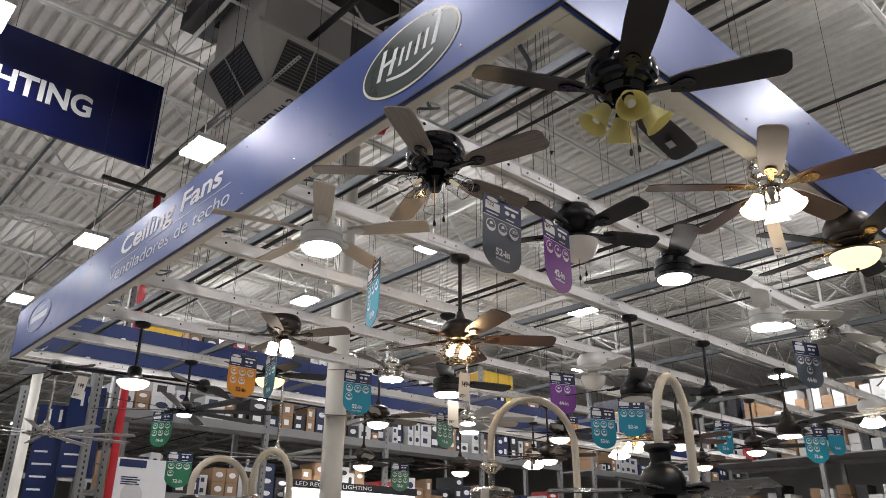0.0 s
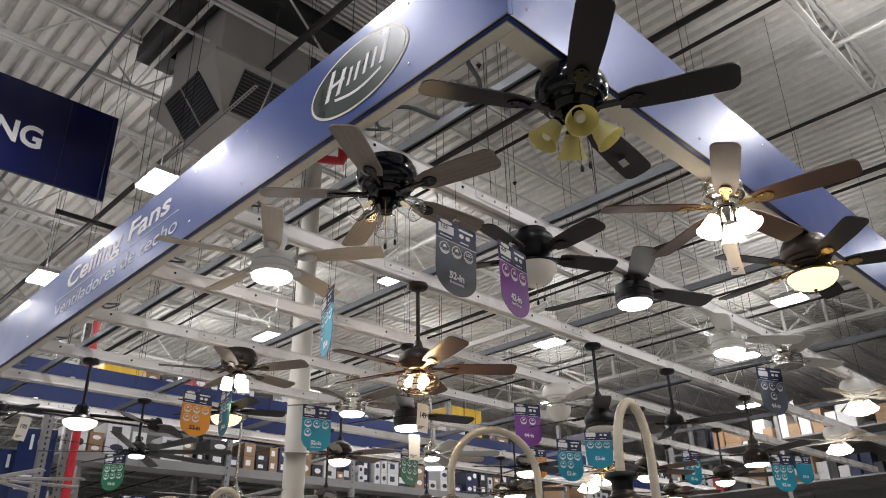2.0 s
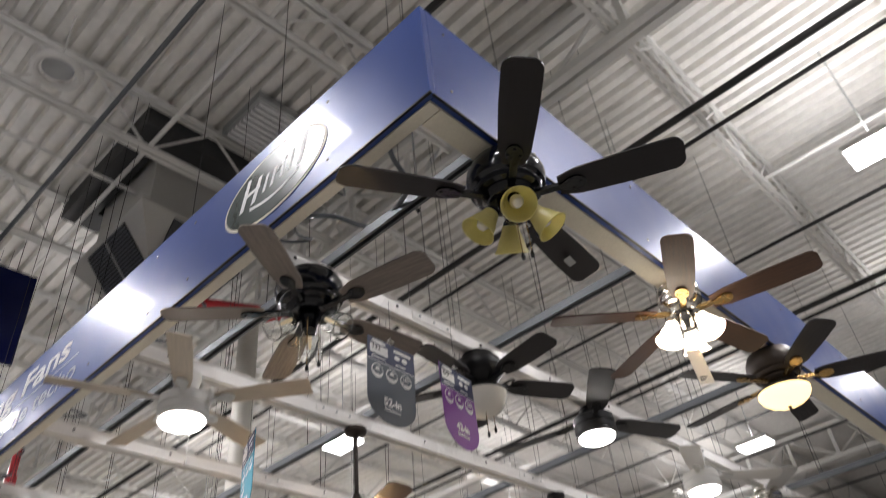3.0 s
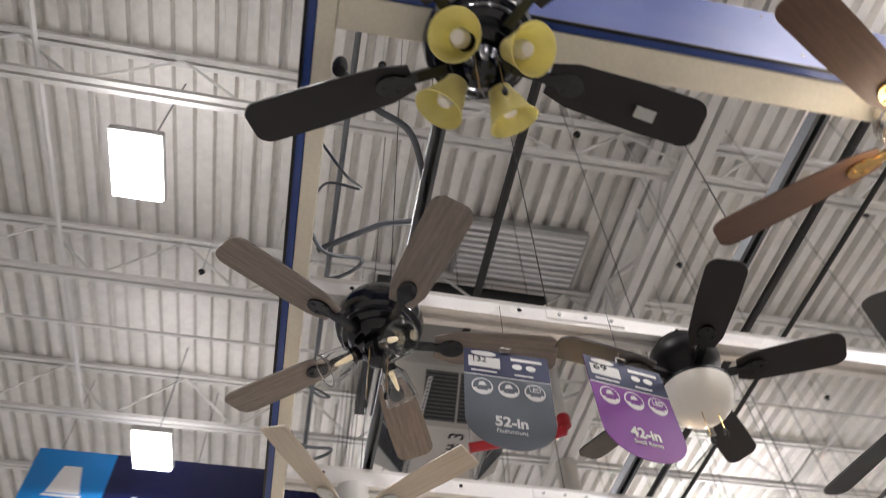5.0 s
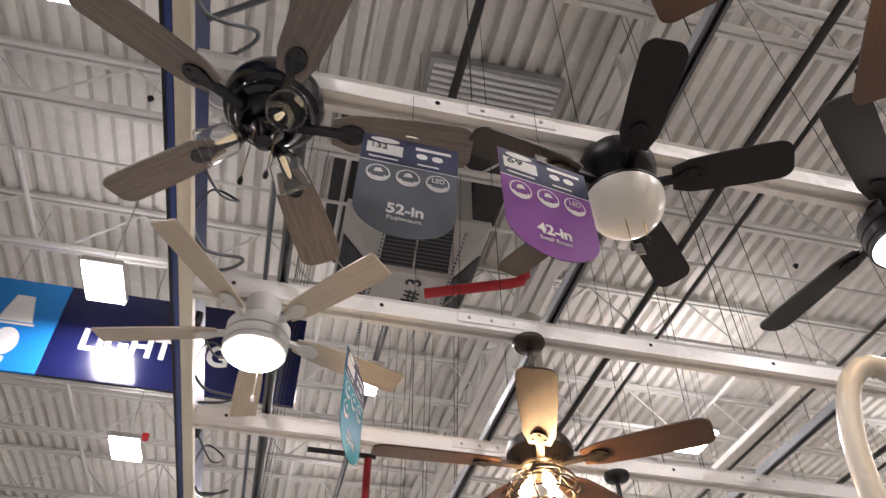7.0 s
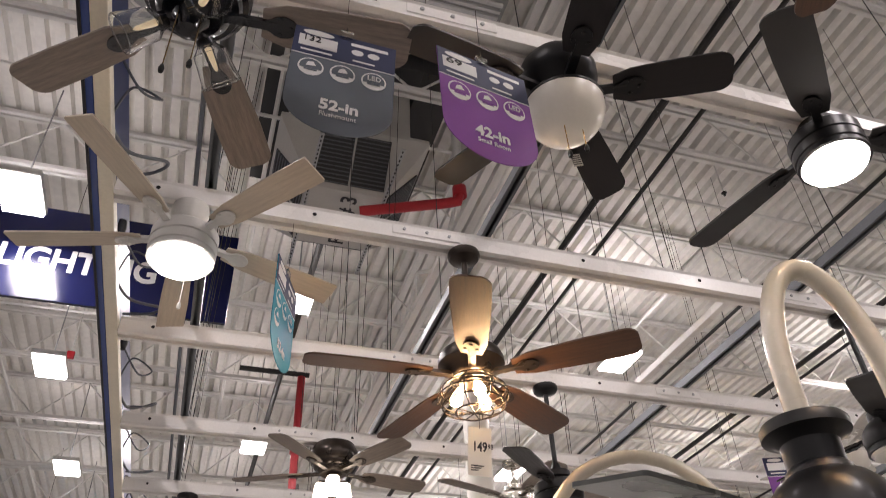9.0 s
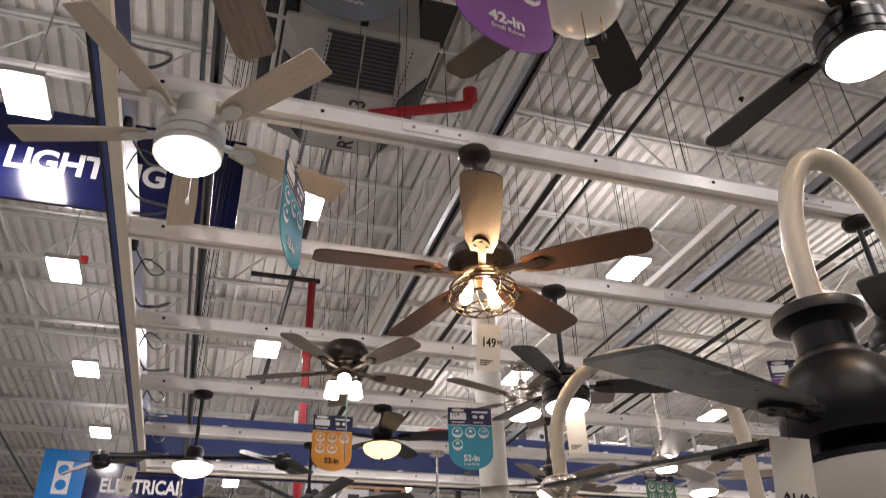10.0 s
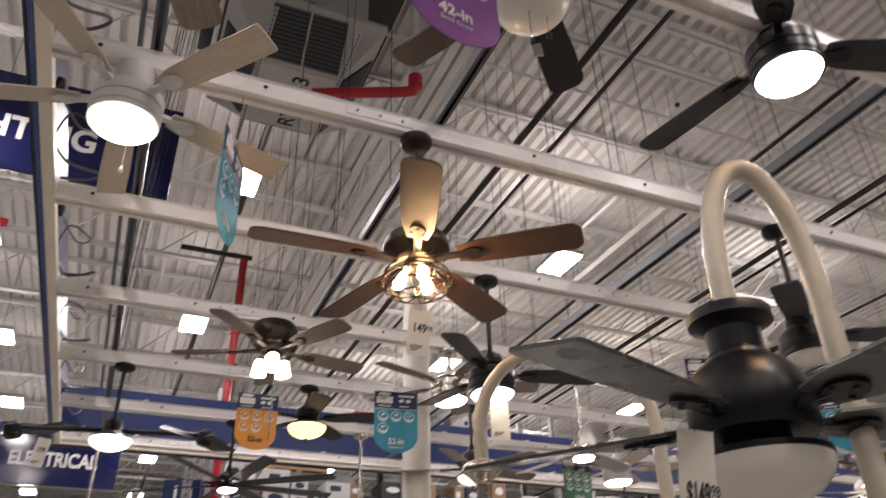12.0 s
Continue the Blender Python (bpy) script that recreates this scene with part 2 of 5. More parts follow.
def plate(outline, thick):
    """A flat plate with that outline in x and z, its front at y = 0 and its back at y = thick."""
    bm = bmesh.new()
    front = [bm.verts.new((x, 0, z)) for x, z in outline]
    back = [bm.verts.new((x, thick, z)) for x, z in outline]
    bm.faces.new(front)
    bm.faces.new(back[::-1])
    for i in range(len(outline)):
        j = (i + 1) % len(outline)
        bm.faces.new((front[i], front[j], back[j], back[i]))
    return bm


def ellipse(cx, cz, rx, rz, n=28, slant=0.0):
    return [(cx + rx * math.cos(2 * math.pi * i / n) + slant * rz * math.sin(2 * math.pi * i / n), cz + rz * math.sin(2 * math.pi * i / n)) for i in range(n)]


def oblong(x0, z0, x1, z1):
    return [(x0, z0), (x1, z0), (x1, z1), (x0, z1)]


TEXTS = {}


def words(text, size, mat, shear=0.0, bold=0.0):
    """A mesh of flat letters in the x z plane that face -y; its origin is at the left end of the base line."""
    key = (text, size, mat.name, shear)
    if key not in TEXTS:
        cu = bpy.data.curves.new("letters", "FONT")
        cu.body, cu.size, cu.extrude, cu.shear, cu.offset = text, size, 0.0008, shear, bold
        ob = bpy.data.objects.new("letters", cu)
        scene.collection.objects.link(ob)
        bpy.context.view_layer.update()
        me = bpy.data.meshes.new_from_object(ob.evaluated_get(bpy.context.evaluated_depsgraph_get()))
        bpy.data.objects.remove(ob)
        me.transform(Matrix.Rotation(radians(90), 4, "X"))
        me.materials.clear()
        me.materials.append(mat)
        xs = [v.co.x for v in me.vertices]
        TEXTS[key] = (me, max(xs))
    return TEXTS[key]


def write(name, text, size, mat, parent, x, y, z, width=None, centre=False, shear=0.0, bold=0.0):
    me, w = words(text, size, mat, shear, bold)
    s = width / w if width else 1.0
    return part(name, me, mat, parent, m=Matrix.Translation((x - (w * s / 2 if centre else 0), y, z)) @ Matrix.Diagonal((s, 1, 1, 1)))


# ---------- structure ----------
def structure(name, bm, mat, label, m=None, smooth=False):
    return tagged(part(name, bm, mat, m=m, smooth=smooth), label, kind="structure")


X0, X1, Y0, Y1, DECK = -12.0, 30.0, -14.0, 48.0, 7.55
structure("floor", box(X0, Y0, -0.1, X1, Y1, 0), M_FLOOR, "polished grey concrete store floor")
structure("wall_west", box(X0 - 0.2, Y0, 0, X0, Y1, DECK + 0.3), M_WALL, "plain painted store wall")
structure("wall_east", box(X1, Y0, 0, X1 + 0.2, Y1, DECK + 0.3), M_WALL, "plain painted store wall")
structure("wall_south", box(X0 - 0.2, Y0 - 0.2, 0, X1 + 0.2, Y0, DECK + 0.3), M_WALL, "plain painted store wall")
structure("wall_north", box(X0 - 0.2, Y1, 0, X1 + 0.2, Y1 + 0.2, DECK + 0.3), M_WALL, "plain painted store wall")


def deck():
    """Fluted steel roof deck; the flutes run along y."""
    bm = bmesh.new()
    pitch = 0.17
    prof = []
    n = int((X1 - X0) / pitch)
    for i in range(n):
        x = X0 + i * pitch
        prof += [(x, 0.0), (x + 0.088, 0.0), (x + 0.102, 0.085), (x + 0.152, 0.085)]
    prof.append((X0 + n * pitch, 0.0))
    a = [bm.verts.new((x, Y0, DECK + z)) for x, z in prof]
    b = [bm.verts.new((x, Y1, DECK + z)) for x, z in prof]
    for i in range(len(prof) - 1):
        bm.faces.new((a[i], a[i + 1], b[i + 1], b[i]))
    bm_box(bm, X0, Y0, DECK + 0.13, X1, Y1, DECK + 0.2)
    return bm


structure("ceiling", deck(), M_DECK, "off-white painted fluted steel roof deck")

JOIST_LO, JOIST_HI = 6.84, 7.52


def joist_mesh():
    bm = bmesh.new()
    for z0, z1 in ((JOIST_LO, JOIST_LO + 0.045), (JOIST_HI - 0.045, JOIST_HI)):
        for y in (-0.052, 0.014):
            bm_box(bm, X0, y, z0, X1, y + 0.038, z1)
    x, k = X0 + 0.2, 0
    while x < X1 - 0.7:
        lo, hi = (x, 0, JOIST_LO + 0.03), (x + 0.62, 0, JOIST_HI - 0.03)
        if k % 2:
            lo, hi = (x, 0, JOIST_HI - 0.03), (x + 0.62, 0, JOIST_LO + 0.03)
        bm_tube(bm, (lo, hi), 0.013, 5)
        x, k = x + 0.62, k + 1
    me = bpy.data.meshes.new("joist")
    bm.to_mesh(me)
    bm.free()
    me.materials.append(M_JOIST)
    return me


JM = joist_mesh()
for k in range(-8, 25):
    tagged(part("roof_joist", JM, M_JOIST, m=pose(0, 2.06 + 1.83 * k, 0)), "white painted open-web steel roof joist", kind="structure")


def girder(x):
    bm = bmesh.new()
    for z0, z1 in ((6.72, 6.80), (7.36, 7.44)):
        for dx in (-0.1, 0.02):
            bm_box(bm, dx, Y0, z0, dx + 0.08, Y1, z1)
    y, k = Y0 + 0.2, 0
    while y < Y1 - 1.0:
        za, zb = (6.79, 7.38) if k % 2 else (7.38, 6.79)
        bm_tube(bm, ((0, y, za), (0, y + 0.87, zb)), 0.026, 6)
        bm_box(bm, -0.02, y - 0.03, 6.79, 0.02, y + 0.03, 7.38)
        y, k = y + 0.87, k + 1
    return structure("roof_girder", bm, M_JOIST, "white painted steel joist girder under the roof", pose(x, 0, 0))


for x in (2.80, 14.25, -8.9):
    girder(x)
for x in (-6.0, -3.4, 0.1, 1.41, 3.95, 4.35, 6.6, 8.3, 8.6, 11.0, 12.6, 16.0):
    r = 0.036 if x in (1.41, 3.95, 8.3) else 0.022
    structure("overhead_pipe", tube(((x, Y0, 6.78 - r), (x, Y1, 6.78 - r)), r, 8), M_BLACKPIPE if x > 0.5 or x < -4 else M_STRUT, "dark steel pipe run under the roof joists", smooth=True)
for x, z in ((-4.4, 7.1), (-2.2, 7.05), (0.72, 7.2), (3.1, 7.12), (5.9, 7.1), (7.3, 7.2), (10.0, 7.1)):
    structure("overhead_conduit", tube(((x, Y0, z), (x, Y1, z)), 0.024, 6), M_JOIST, "thin painted conduit under the roof deck", smooth=True)
for y in (-2.2, 4.62, 8.4, 12.0):
    structure("bridging_pipe", tube(((X0, y, 7.0), (X1, y, 7.0)), 0.02, 6), M_JOIST, "thin painted bracing pipe between roof joists", smooth=True)

# round steel column
for x, y in ((2.845, 5.55), (2.845, 18.0), (-8.9, 5.55)):
    structure("column", lathe(((0.0, 0.0), (0.2, 0.0), (0.2, 0.02), (0.115, 0.02), (0.115, 6.72), (0.0, 6.72)), 32), M_COLUMN, "round cream painted steel column", pose(x, y, 0), True)

# blue header panels round the display
FZ0, FZ1, RUN_X, RUN_Y = 3.70, 4.205, 13.5, 7.50
left = thing("display_header", pose(0, 0, 0), "long blue metallic header panel with white lettering over the fans", "sign panel")
part("panel", box(0.0, 0.0, FZ0, 0.03, RUN_Y, FZ1, 0.003), M_BLUE, left)
part("inner_face", box(0.031, 0.035, FZ0 + 0.055, 0.038, RUN_Y - 0.05, FZ1 - 0.01), M_NAVY, left)
part("bottom_channel", box(0.031, 0.031, FZ0 - 0.004, 0.085, RUN_Y - 0.03, FZ0 + 0.05, 0.004), M_CREAM, left)
part("edge_trim", box(-0.004, -0.004, FZ0 - 0.008, 0.006, RUN_Y, FZ0 - 0.0005), M_BLACK, left)
right = thing("display_header", pose(0, 0, 0), "plain blue metallic header panel over the fan display", "sign panel")
part("panel", box(0.0305, 0.0, FZ0, RUN_X, 0.03, FZ1, 0.003), M_BLUE, right)
part("inner_face", box(0.09, 0.031, FZ0 + 0.14, RUN_X, 0.038, FZ1 - 0.01), M_NAVY, right)
part("bottom_channel", box(0.087, 0.031, FZ0 - 0.004, RUN_X, 0.13, FZ0 + 0.085, 0.004), M_CREAM, right)
part("edge_trim", box(0.017, -0.004, FZ0 - 0.008, RUN_X, 0.006, FZ0 - 0.0005), M_BLACK, right)
rear = thing("display_header", pose(0, 0, 0), "navy header panel closing the rear of the display", "sign panel")
part("panel", box(0.0, RUN_Y + 0.002, FZ0 - 0.02, RUN_X, RUN_Y + 0.03, FZ1 + 0.07), M_NAVY, rear)
part("bottom_channel", box(0.002, RUN_Y - 0.028, FZ0 - 0.004, RUN_X, RUN_Y, FZ0 + 0.05, 0.004), M_CREAM, rear)
# screws
for y in (0.55, 1.55, 1.9, 2.5, 3.4, 4.45, 5.3, 6.2):
    for z in (FZ0 + 0.09, FZ1 - 0.08):
        part("screw", lathe(((0, 0.004), (0.006, 0.003), (0.007, 0)), 8), M_NICKEL, left, m=pose(-0.0005, y, z, 0, -90, 0))
for x in (0.12, 0.6, 1.45, 2.3, 3.2, 4.2):
    for z in (FZ0 + 0.09, FZ1 - 0.08):
        part("screw", lathe(((0, 0.004), (0.006, 0.003), (0.007, 0)), 8), M_NICKEL, right, m=pose(x, -0.0005, z, 90, 0, 0))
# lettering on the long panel: text runs towards the corner
FACE = pose(-0.0015, 6.6, 0, 0, 0, -90)     # local x runs back along the panel towards the corner, local -y faces out


def on_face(name, bm_or_mesh, mat, s, z, lift=0.0):
    """s: metres from the panel's far end."""
    return part(name, bm_or_mesh, mat, left, m=FACE @ Matrix.Translation((s, -lift, z)))


def face_words(text, size, mat, y_from, y_to, z, shear=0.0, bold=0.0):
    me, w = words(text, size, mat, shear, bold)
    part("lettering", me, mat, left, m=FACE @ Matrix.Translation((6.6 - y_from, -0.001, z)) @ Matrix.Diagonal(((y_from - y_to) / w, 1, 1, 1)))


face_words("Ceiling Fans", 0.21, M_WHITE, 4.56, 2.80, 3.985, 0.12, 0.004)
face_words("Ventiladores de techo", 0.15, M_SILVERTXT, 4.74, 2.66, 3.795, 0.12)
on_face("rule", plate(oblong(0, 0, 2.05, 0.006), 0.001), M_SILVERTXT, 1.88, 3.935, 0.001)
on_face("emblem_rim", plate(ellipse(0, 0, 0.36, 0.185, 48), 0.002), M_CREAM, 5.69, 3.945, 0.002)
on_face("emblem", plate(ellipse(0, 0, 0.345, 0.172, 48), 0.002), M_LOGOGREEN, 5.69, 3.945, 0.004)
for s, z, w, h, q in ((-0.24, -0.045, 0.05, 0.16, 0.05), (-0.155, -0.045, 0.05, 0.13, 0.05), (-0.075, -0.03, 0.035, 0.09, 0.03), (-0.02, -0.03, 0.035, 0.09, 0.03),
                      (0.045, -0.03, 0.035, 0.1, 0.03), (0.105, -0.03, 0.035, 0.1, 0.03), (0.165, -0.04, 0.05, 0.15, 0.05)):
    on_face("emblem_bar", plate([(s, z), (s + w * 0.6, z), (s + w * 0.6 + q, z + h), (s + q, z + h)], 0.001), M_WHITE, 5.69, 3.945, 0.0055)
on_face("emblem_bar", plate(oblong(-0.2, 0.02, -0.09, 0.038), 0.001), M_WHITE, 5.69, 3.945, 0.0056)
arc = [(-0.16 + 0.34 * i / 12, -0.075 - 0.03 * math.sin(math.pi * i / 12)) for i in range(13)]
on_face("emblem_bar", plate(arc + [(x, z + 0.016) for x, z in arc[::-1]], 0.001), M_WHITE, 5.69, 3.945, 0.0057)
ring = bmesh.new()
bm_tube(ring, [(x, 0, z) for x, z in ellipse(0, 0, 0.36, 0.15, 40)], 0.004, 6, True)
on_face("emblem_ring", ring, M_SILVERTXT, -0.09, 3.975, 0.002)
for s0, s1, z0, z1 in ((-0.26, 0.26, -0.045, 0.02), (-0.1, 0.12, 0.05, 0.06), (-0.06, 0.16, 0.075, 0.083)):
    on_face("emblem_bar", plate([(s0, z0), (s1, z0), (s1 + 0.02, z1), (s0 + 0.02, z1)], 0.001), M_SILVERTXT, -0.09, 3.975, 0.001)

RAILS = (1.105, 2.15, 3.185, 4.22, 5.252, 6.288, 7.32)
RZ = 3.69


def rail_mesh():
    """A pressed white channel with a lipped flange and a groove along its lower face."""
    prof = [(-0.040, 0.0), (-0.014, 0.0), (-0.014, 0.02), (0.014, 0.02), (0.014, 0.0), (0.040, 0.0), (0.040, 0.012), (0.032, 0.018), (0.032, 0.075), (0.040, 0.085),
            (-0.040, 0.085), (-0.032, 0.075), (-0.032, 0.018), (-0.040, 0.012)]
    bm = bmesh.new()
    a = [bm.verts.new((0.087, y, z)) for y, z in prof]
    b = [bm.verts.new((RUN_X, y, z)) for y, z in prof]
    for i in range(len(prof)):
        j = (i + 1) % len(prof)
        bm.faces.new((a[i], a[j], b[j], b[i]))
    bm.faces.new(a)
    bm.faces.new(b)
    me = bpy.data.meshes.new("rail")
    bmesh.ops.recalc_face_normals(bm, faces=bm.faces)
    bm.to_mesh(me)
    bm.free()
    me.materials.append(M_RAIL)
    return me


RM = rail_mesh()
HOLE = bmesh.new()
bm_lathe(HOLE, ((0.0, 0.0), (0.007, 0.0), (0.009, 0.003), (0.007, 0.005)), 12)
hole_me = part("hole_source", HOLE, M_HOLE)
HOLE_MESH = hole_me.data
bpy.data.objects.remove(hole_me)
for y in RAILS:
    rail = tagged(part("display_rail", RM, M_RAIL, m=pose(0, y, RZ)), "white painted steel channel rail carrying ceiling fans", "rail", "display rails")
    x = 0.24
    while x < 7:
        part("bolt_hole", HOLE_MESH, M_HOLE, rail, m=pose(x, -0.0325, 0.05, 90, 0, 0))
        x += 0.61
    for sx in (0.95 + 0.23 * (RAILS.index(y) % 3), 3.05, 5.1 + 0.3 * (RAILS.index(y) % 2)):
        part("splice_plate", box(sx, -0.038, 0.026, sx + 0.3, -0.0325, 0.072, 0.002), M_RAIL, rail)
        for k in range(3):
            part("bolt", lathe(((0, 0.006), (0.007, 0.006), (0.008, 0.0)), 6), M_GALV, rail, m=pose(sx + 0.05 + 0.1 * k, -0.038, 0.05, 90, 0, 0))
    for k in range(8):
        part("clip", box(0.7 + 0.9 * k, -0.02, 0.0855, 0.74 + 0.9 * k, 0.02, 0.105, 0.003), M_RAIL, rail)
for x in (0.43, 1.60, 3.25, 5.5, 7.9, 10.4):
    prof = [(-0.022, 0.0), (-0.009, 0.0), (-0.009, 0.006), (-0.017, 0.006), (-0.017, 0.042), (0.017, 0.042), (0.017, 0.006), (0.009, 0.006), (0.009, 0.0), (0.022, 0.0), (0.022, 0.047), (-0.022, 0.047)]
    bm = bmesh.new()
    ends = [[bm.verts.new((px, py, pz)) for px, pz in prof] for py in (0.13, RUN_Y - 0.03)]
    for i in range(len(prof)):
        j = (i + 1) % len(prof)
        bm.faces.new((ends[0][i], ends[0][j], ends[1][j], ends[1][i]))
    for e in ends:
        bm.faces.new(e)
    strut = tagged(part("cross_strut", bm, M_STRUT, m=pose(x, 0, RZ + 0.0855)), "dark grey slotted steel strut lying across the rails", "strut", "cross struts")
    for y in RAILS:
        part("clamp", box(-0.032, -0.03, -0.003, 0.032, 0.03, 0.012), M_GALV, strut, m=pose(0, y + 0.045, 0))

brace = tagged(part("cross_tube", box(2.95, 2.13, RZ + 0.086, 2.99, 3.2, RZ + 0.126, 0.004), M_RAIL), "white square steel tube across two rails", "strut")
# thin hangers up to the roof
random.seed(4)
for x in (0.43, 1.60, 3.25, 5.5, 7.9):
    for y in (0.6, 1.6, 2.65, 3.7, 4.75, 5.8, 6.8):
        y += random.uniform(-0.2, 0.2)
        for dx in (0.0, 0.05)[:1 + (y > 3)]:
            tagged(part("hanger_wire", tube(((x + dx * 0.2, y, RZ + 0.13), (x + dx * 2.2, y + random.uniform(-0.08, 0.08), DECK + 0.03)), 0.0026, 5), M_BLACK), "thin black wire hanger up to the roof deck", "wire", "hanger wires")
for i in range(16):
    x, y = random.uniform(0.9, 9), random.choice(RAILS)
    tagged(part("hanger_wire", tube(((x, y, RZ + 0.083), (x + random.uniform(-0.06, 0.06), y, DECK + 0.03)), 0.0024, 5), M_BLACK), "thin black wire hanger up to the roof deck", "wire", "hanger wires")

# ---------- high bay lights ----------
def bay_light(x, y):
    b = thing("high_bay_light", pose(x, y, BAY_Z), "white rectangular high bay light glowing under the roof", "light", "high bay lights")
    if "bay" not in SHARED:
        SHARED["bay"] = [part("housing", box(-0.18, -0.27, -0.03, 0.18, 0.27, 0.03, 0.01), M_WHITEMETAL, b),
                         part("diffuser", box(-0.165, -0.25, -0.06, 0.165, 0.25, -0.0305), M_BAY, b),
                         part("driver", box(-0.07, -0.12, 0.031, 0.07, 0.12, 0.09, 0.008), M_GALV, b),
                         part("hanger", tube(((0, 0, 0.09), (0, 0, 7.6 - BAY_Z)), 0.008, 6), M_GALV, b)]
    else:
        for o in SHARED["bay"]:
            part(o.name.split(".")[0], o.data, None, b)


SHARED = {}
FAR_BAYS = [(bx, 21.6 + 3.75 * k) for k in range(0, 6) for bx in (-5.2, -1.26, 1.25, 5.2)]
for bx, by in BAYS + FAR_BAYS:
    bay_light(bx, by)


# ---------- ceiling fans ----------
def blade_mesh(r0, r1, w0, w1, mat, tip="round", pitch=-12, thick=0.007):
    key = ("blade", r0, r1, w0, w1, mat.name, tip, pitch)
    if key in SHARED:
        return SHARED[key]
    edge = []
    n = 8
    steps = 6
    for i in range(steps + 1):
        u = i / steps
        r = r0 + (r1 - r0 - (0.045 if tip != "square" else 0.01)) * u
        w = w0 + (w1 - w0) * min(1, u * 1.6) * (1.0 if tip != "paddle" else 0.6 + 0.4 * u)
        if i == 0:
            w *= 0.72
        edge.append((r, w / 2))
    rend, wend = edge[-1]
    capn = []
    k = {"round": 0.62, "square": 0.12, "paddle": 0.9, "angled": 0.3}[tip]
    dr = r1 - rend
    for i in range(1, n):
        a = math.pi / 2 * i / n
        capn.append((rend + dr * math.sin(a), wend * (1 - k + k * math.cos(a))))
    up = edge + capn
    dn = [(r, -w) for r, w in up][::-1]
    if tip == "angled":
        up[-1] = (r1, up[-1][1])
        dn = [(r - (0.05 if r > rend else 0), w) for r, w in dn]
    outline = up + dn
    bm = bmesh.new()
    top = [bm.verts.new((x, y, thick / 2)) for x, y in outline]
    bot = [bm.verts.new((x, y, -thick / 2)) for x, y in outline]
    bm.faces.new(top)
    bm.faces.new(bot[::-1])
    for i in range(len(outline)):
        j = (i + 1) % len(outline)
        bm.faces.new((top[i], bot[i], bot[j], top[j]))
    for v in bm.verts:
        v.co = Matrix.Rotation(radians(pitch), 4, "X") @ v.co
    bmesh.ops.recalc_face_normals(bm, faces=bm.faces)
    me = bpy.data.meshes.new("blade")
    bm.to_mesh(me)
    bm.free()
    me.materials.append(mat)
    SHARED[key] = me
    return me


def iron_mesh(ra, rb, mat, pitch=-12):
    key = ("iron", ra, rb, mat.name, pitch)
    if key in SHARED:
        return SHARED[key]
    bm = bmesh.new()
    bm_box(bm, ra, -0.014, -0.012, rb - 0.06, 0.014, 0.004)
    pts = [(rb - 0.10, 0.010)] + [(rb - 0.042 - 0.042 * math.cos(a), 0.031 * math.sin(a)) for a in [math.pi * (0.2 + 0.75 * k / 7) for k in range(8)]]
    out = pts + [(x, -y) for x, y in pts[::-1]]
    rot = Matrix.Rotation(radians(pitch), 4, "X")
    t = [bm.verts.new(rot @ Vector((x, y, -0.005))) for x, y in out]
    b = [bm.verts.new(rot @ Vector((x, y, -0.013))) for x, y in out]
    bm.faces.new(t)
    bm.faces.new(b[::-1])
    for i in range(len(out)):
        j = (i + 1) % len(out)
        bm.faces.new((t[i], b[i], b[j], t[j]))
    for dx, dy in ((rb - 0.05, 0.022), (rb - 0.05, -0.022), (rb - 0.02, 0)):
        bm_lathe(bm, ((0, -0.017), (0.006, -0.016), (0.007, -0.012)), 8, rot @ Matrix.Translation((dx, dy, 0)))
    bmesh.ops.recalc_face_normals(bm, faces=bm.faces)
    me = bpy.data.meshes.new("blade_iron")
    bm.to_mesh(me)
    bm.free()
    me.materials.append(mat)
    SHARED[key] = me
    return me


def pull_chain(parent, x, y, z0, z1, fob=M_BLACK):
    part("pull_chain", tube(((x, y, z0), (x, y, z1)), 0.0018, 5), M_BRASS if fob is not M_WHITEMETAL else M_WHITEMETAL, parent)
    part("chain_fob", lathe(((0, 0.02), (0.004, 0.015), (0.008, 0.0), (0.006, -0.012), (0, -0.016)), 10), fob, parent, m=pose(x, y, z1), smooth=True)


def price_tag(parent_label, m, text, small="", group="price tags", w=0.075, h=0.165):
    t = thing("price_tag", m, parent_label, "price tag", group)
    part("card", plate(oblong(-w / 2, -h, w / 2, 0), 0.0012), M_TAG, t)
    if text:
        write("price", text, 0.05, M_INK, t, 0, -0.0012, -h * 0.5, w * 0.62, True, bold=0.001)
    if small:
        write("cents", small, 0.026, M_INK, t, w * 0.33, -0.0012, -h * 0.44, w * 0.24)
    for i in range(3):
        part("print_bar", plate(oblong(-w * 0.36, -h * 0.9 + i * 0.008, -w * 0.36 + w * (0.3 + 0.12 * i), -h * 0.9 + 0.004 + i * 0.008), 0.0008), M_INK, t, m=pose(0, -0.001, 0))
    part("string", tube(((0, 0.0005, -0.004), (0, 0.0005, 0.06)), 0.001, 4), M_BLACK, t)
    return t


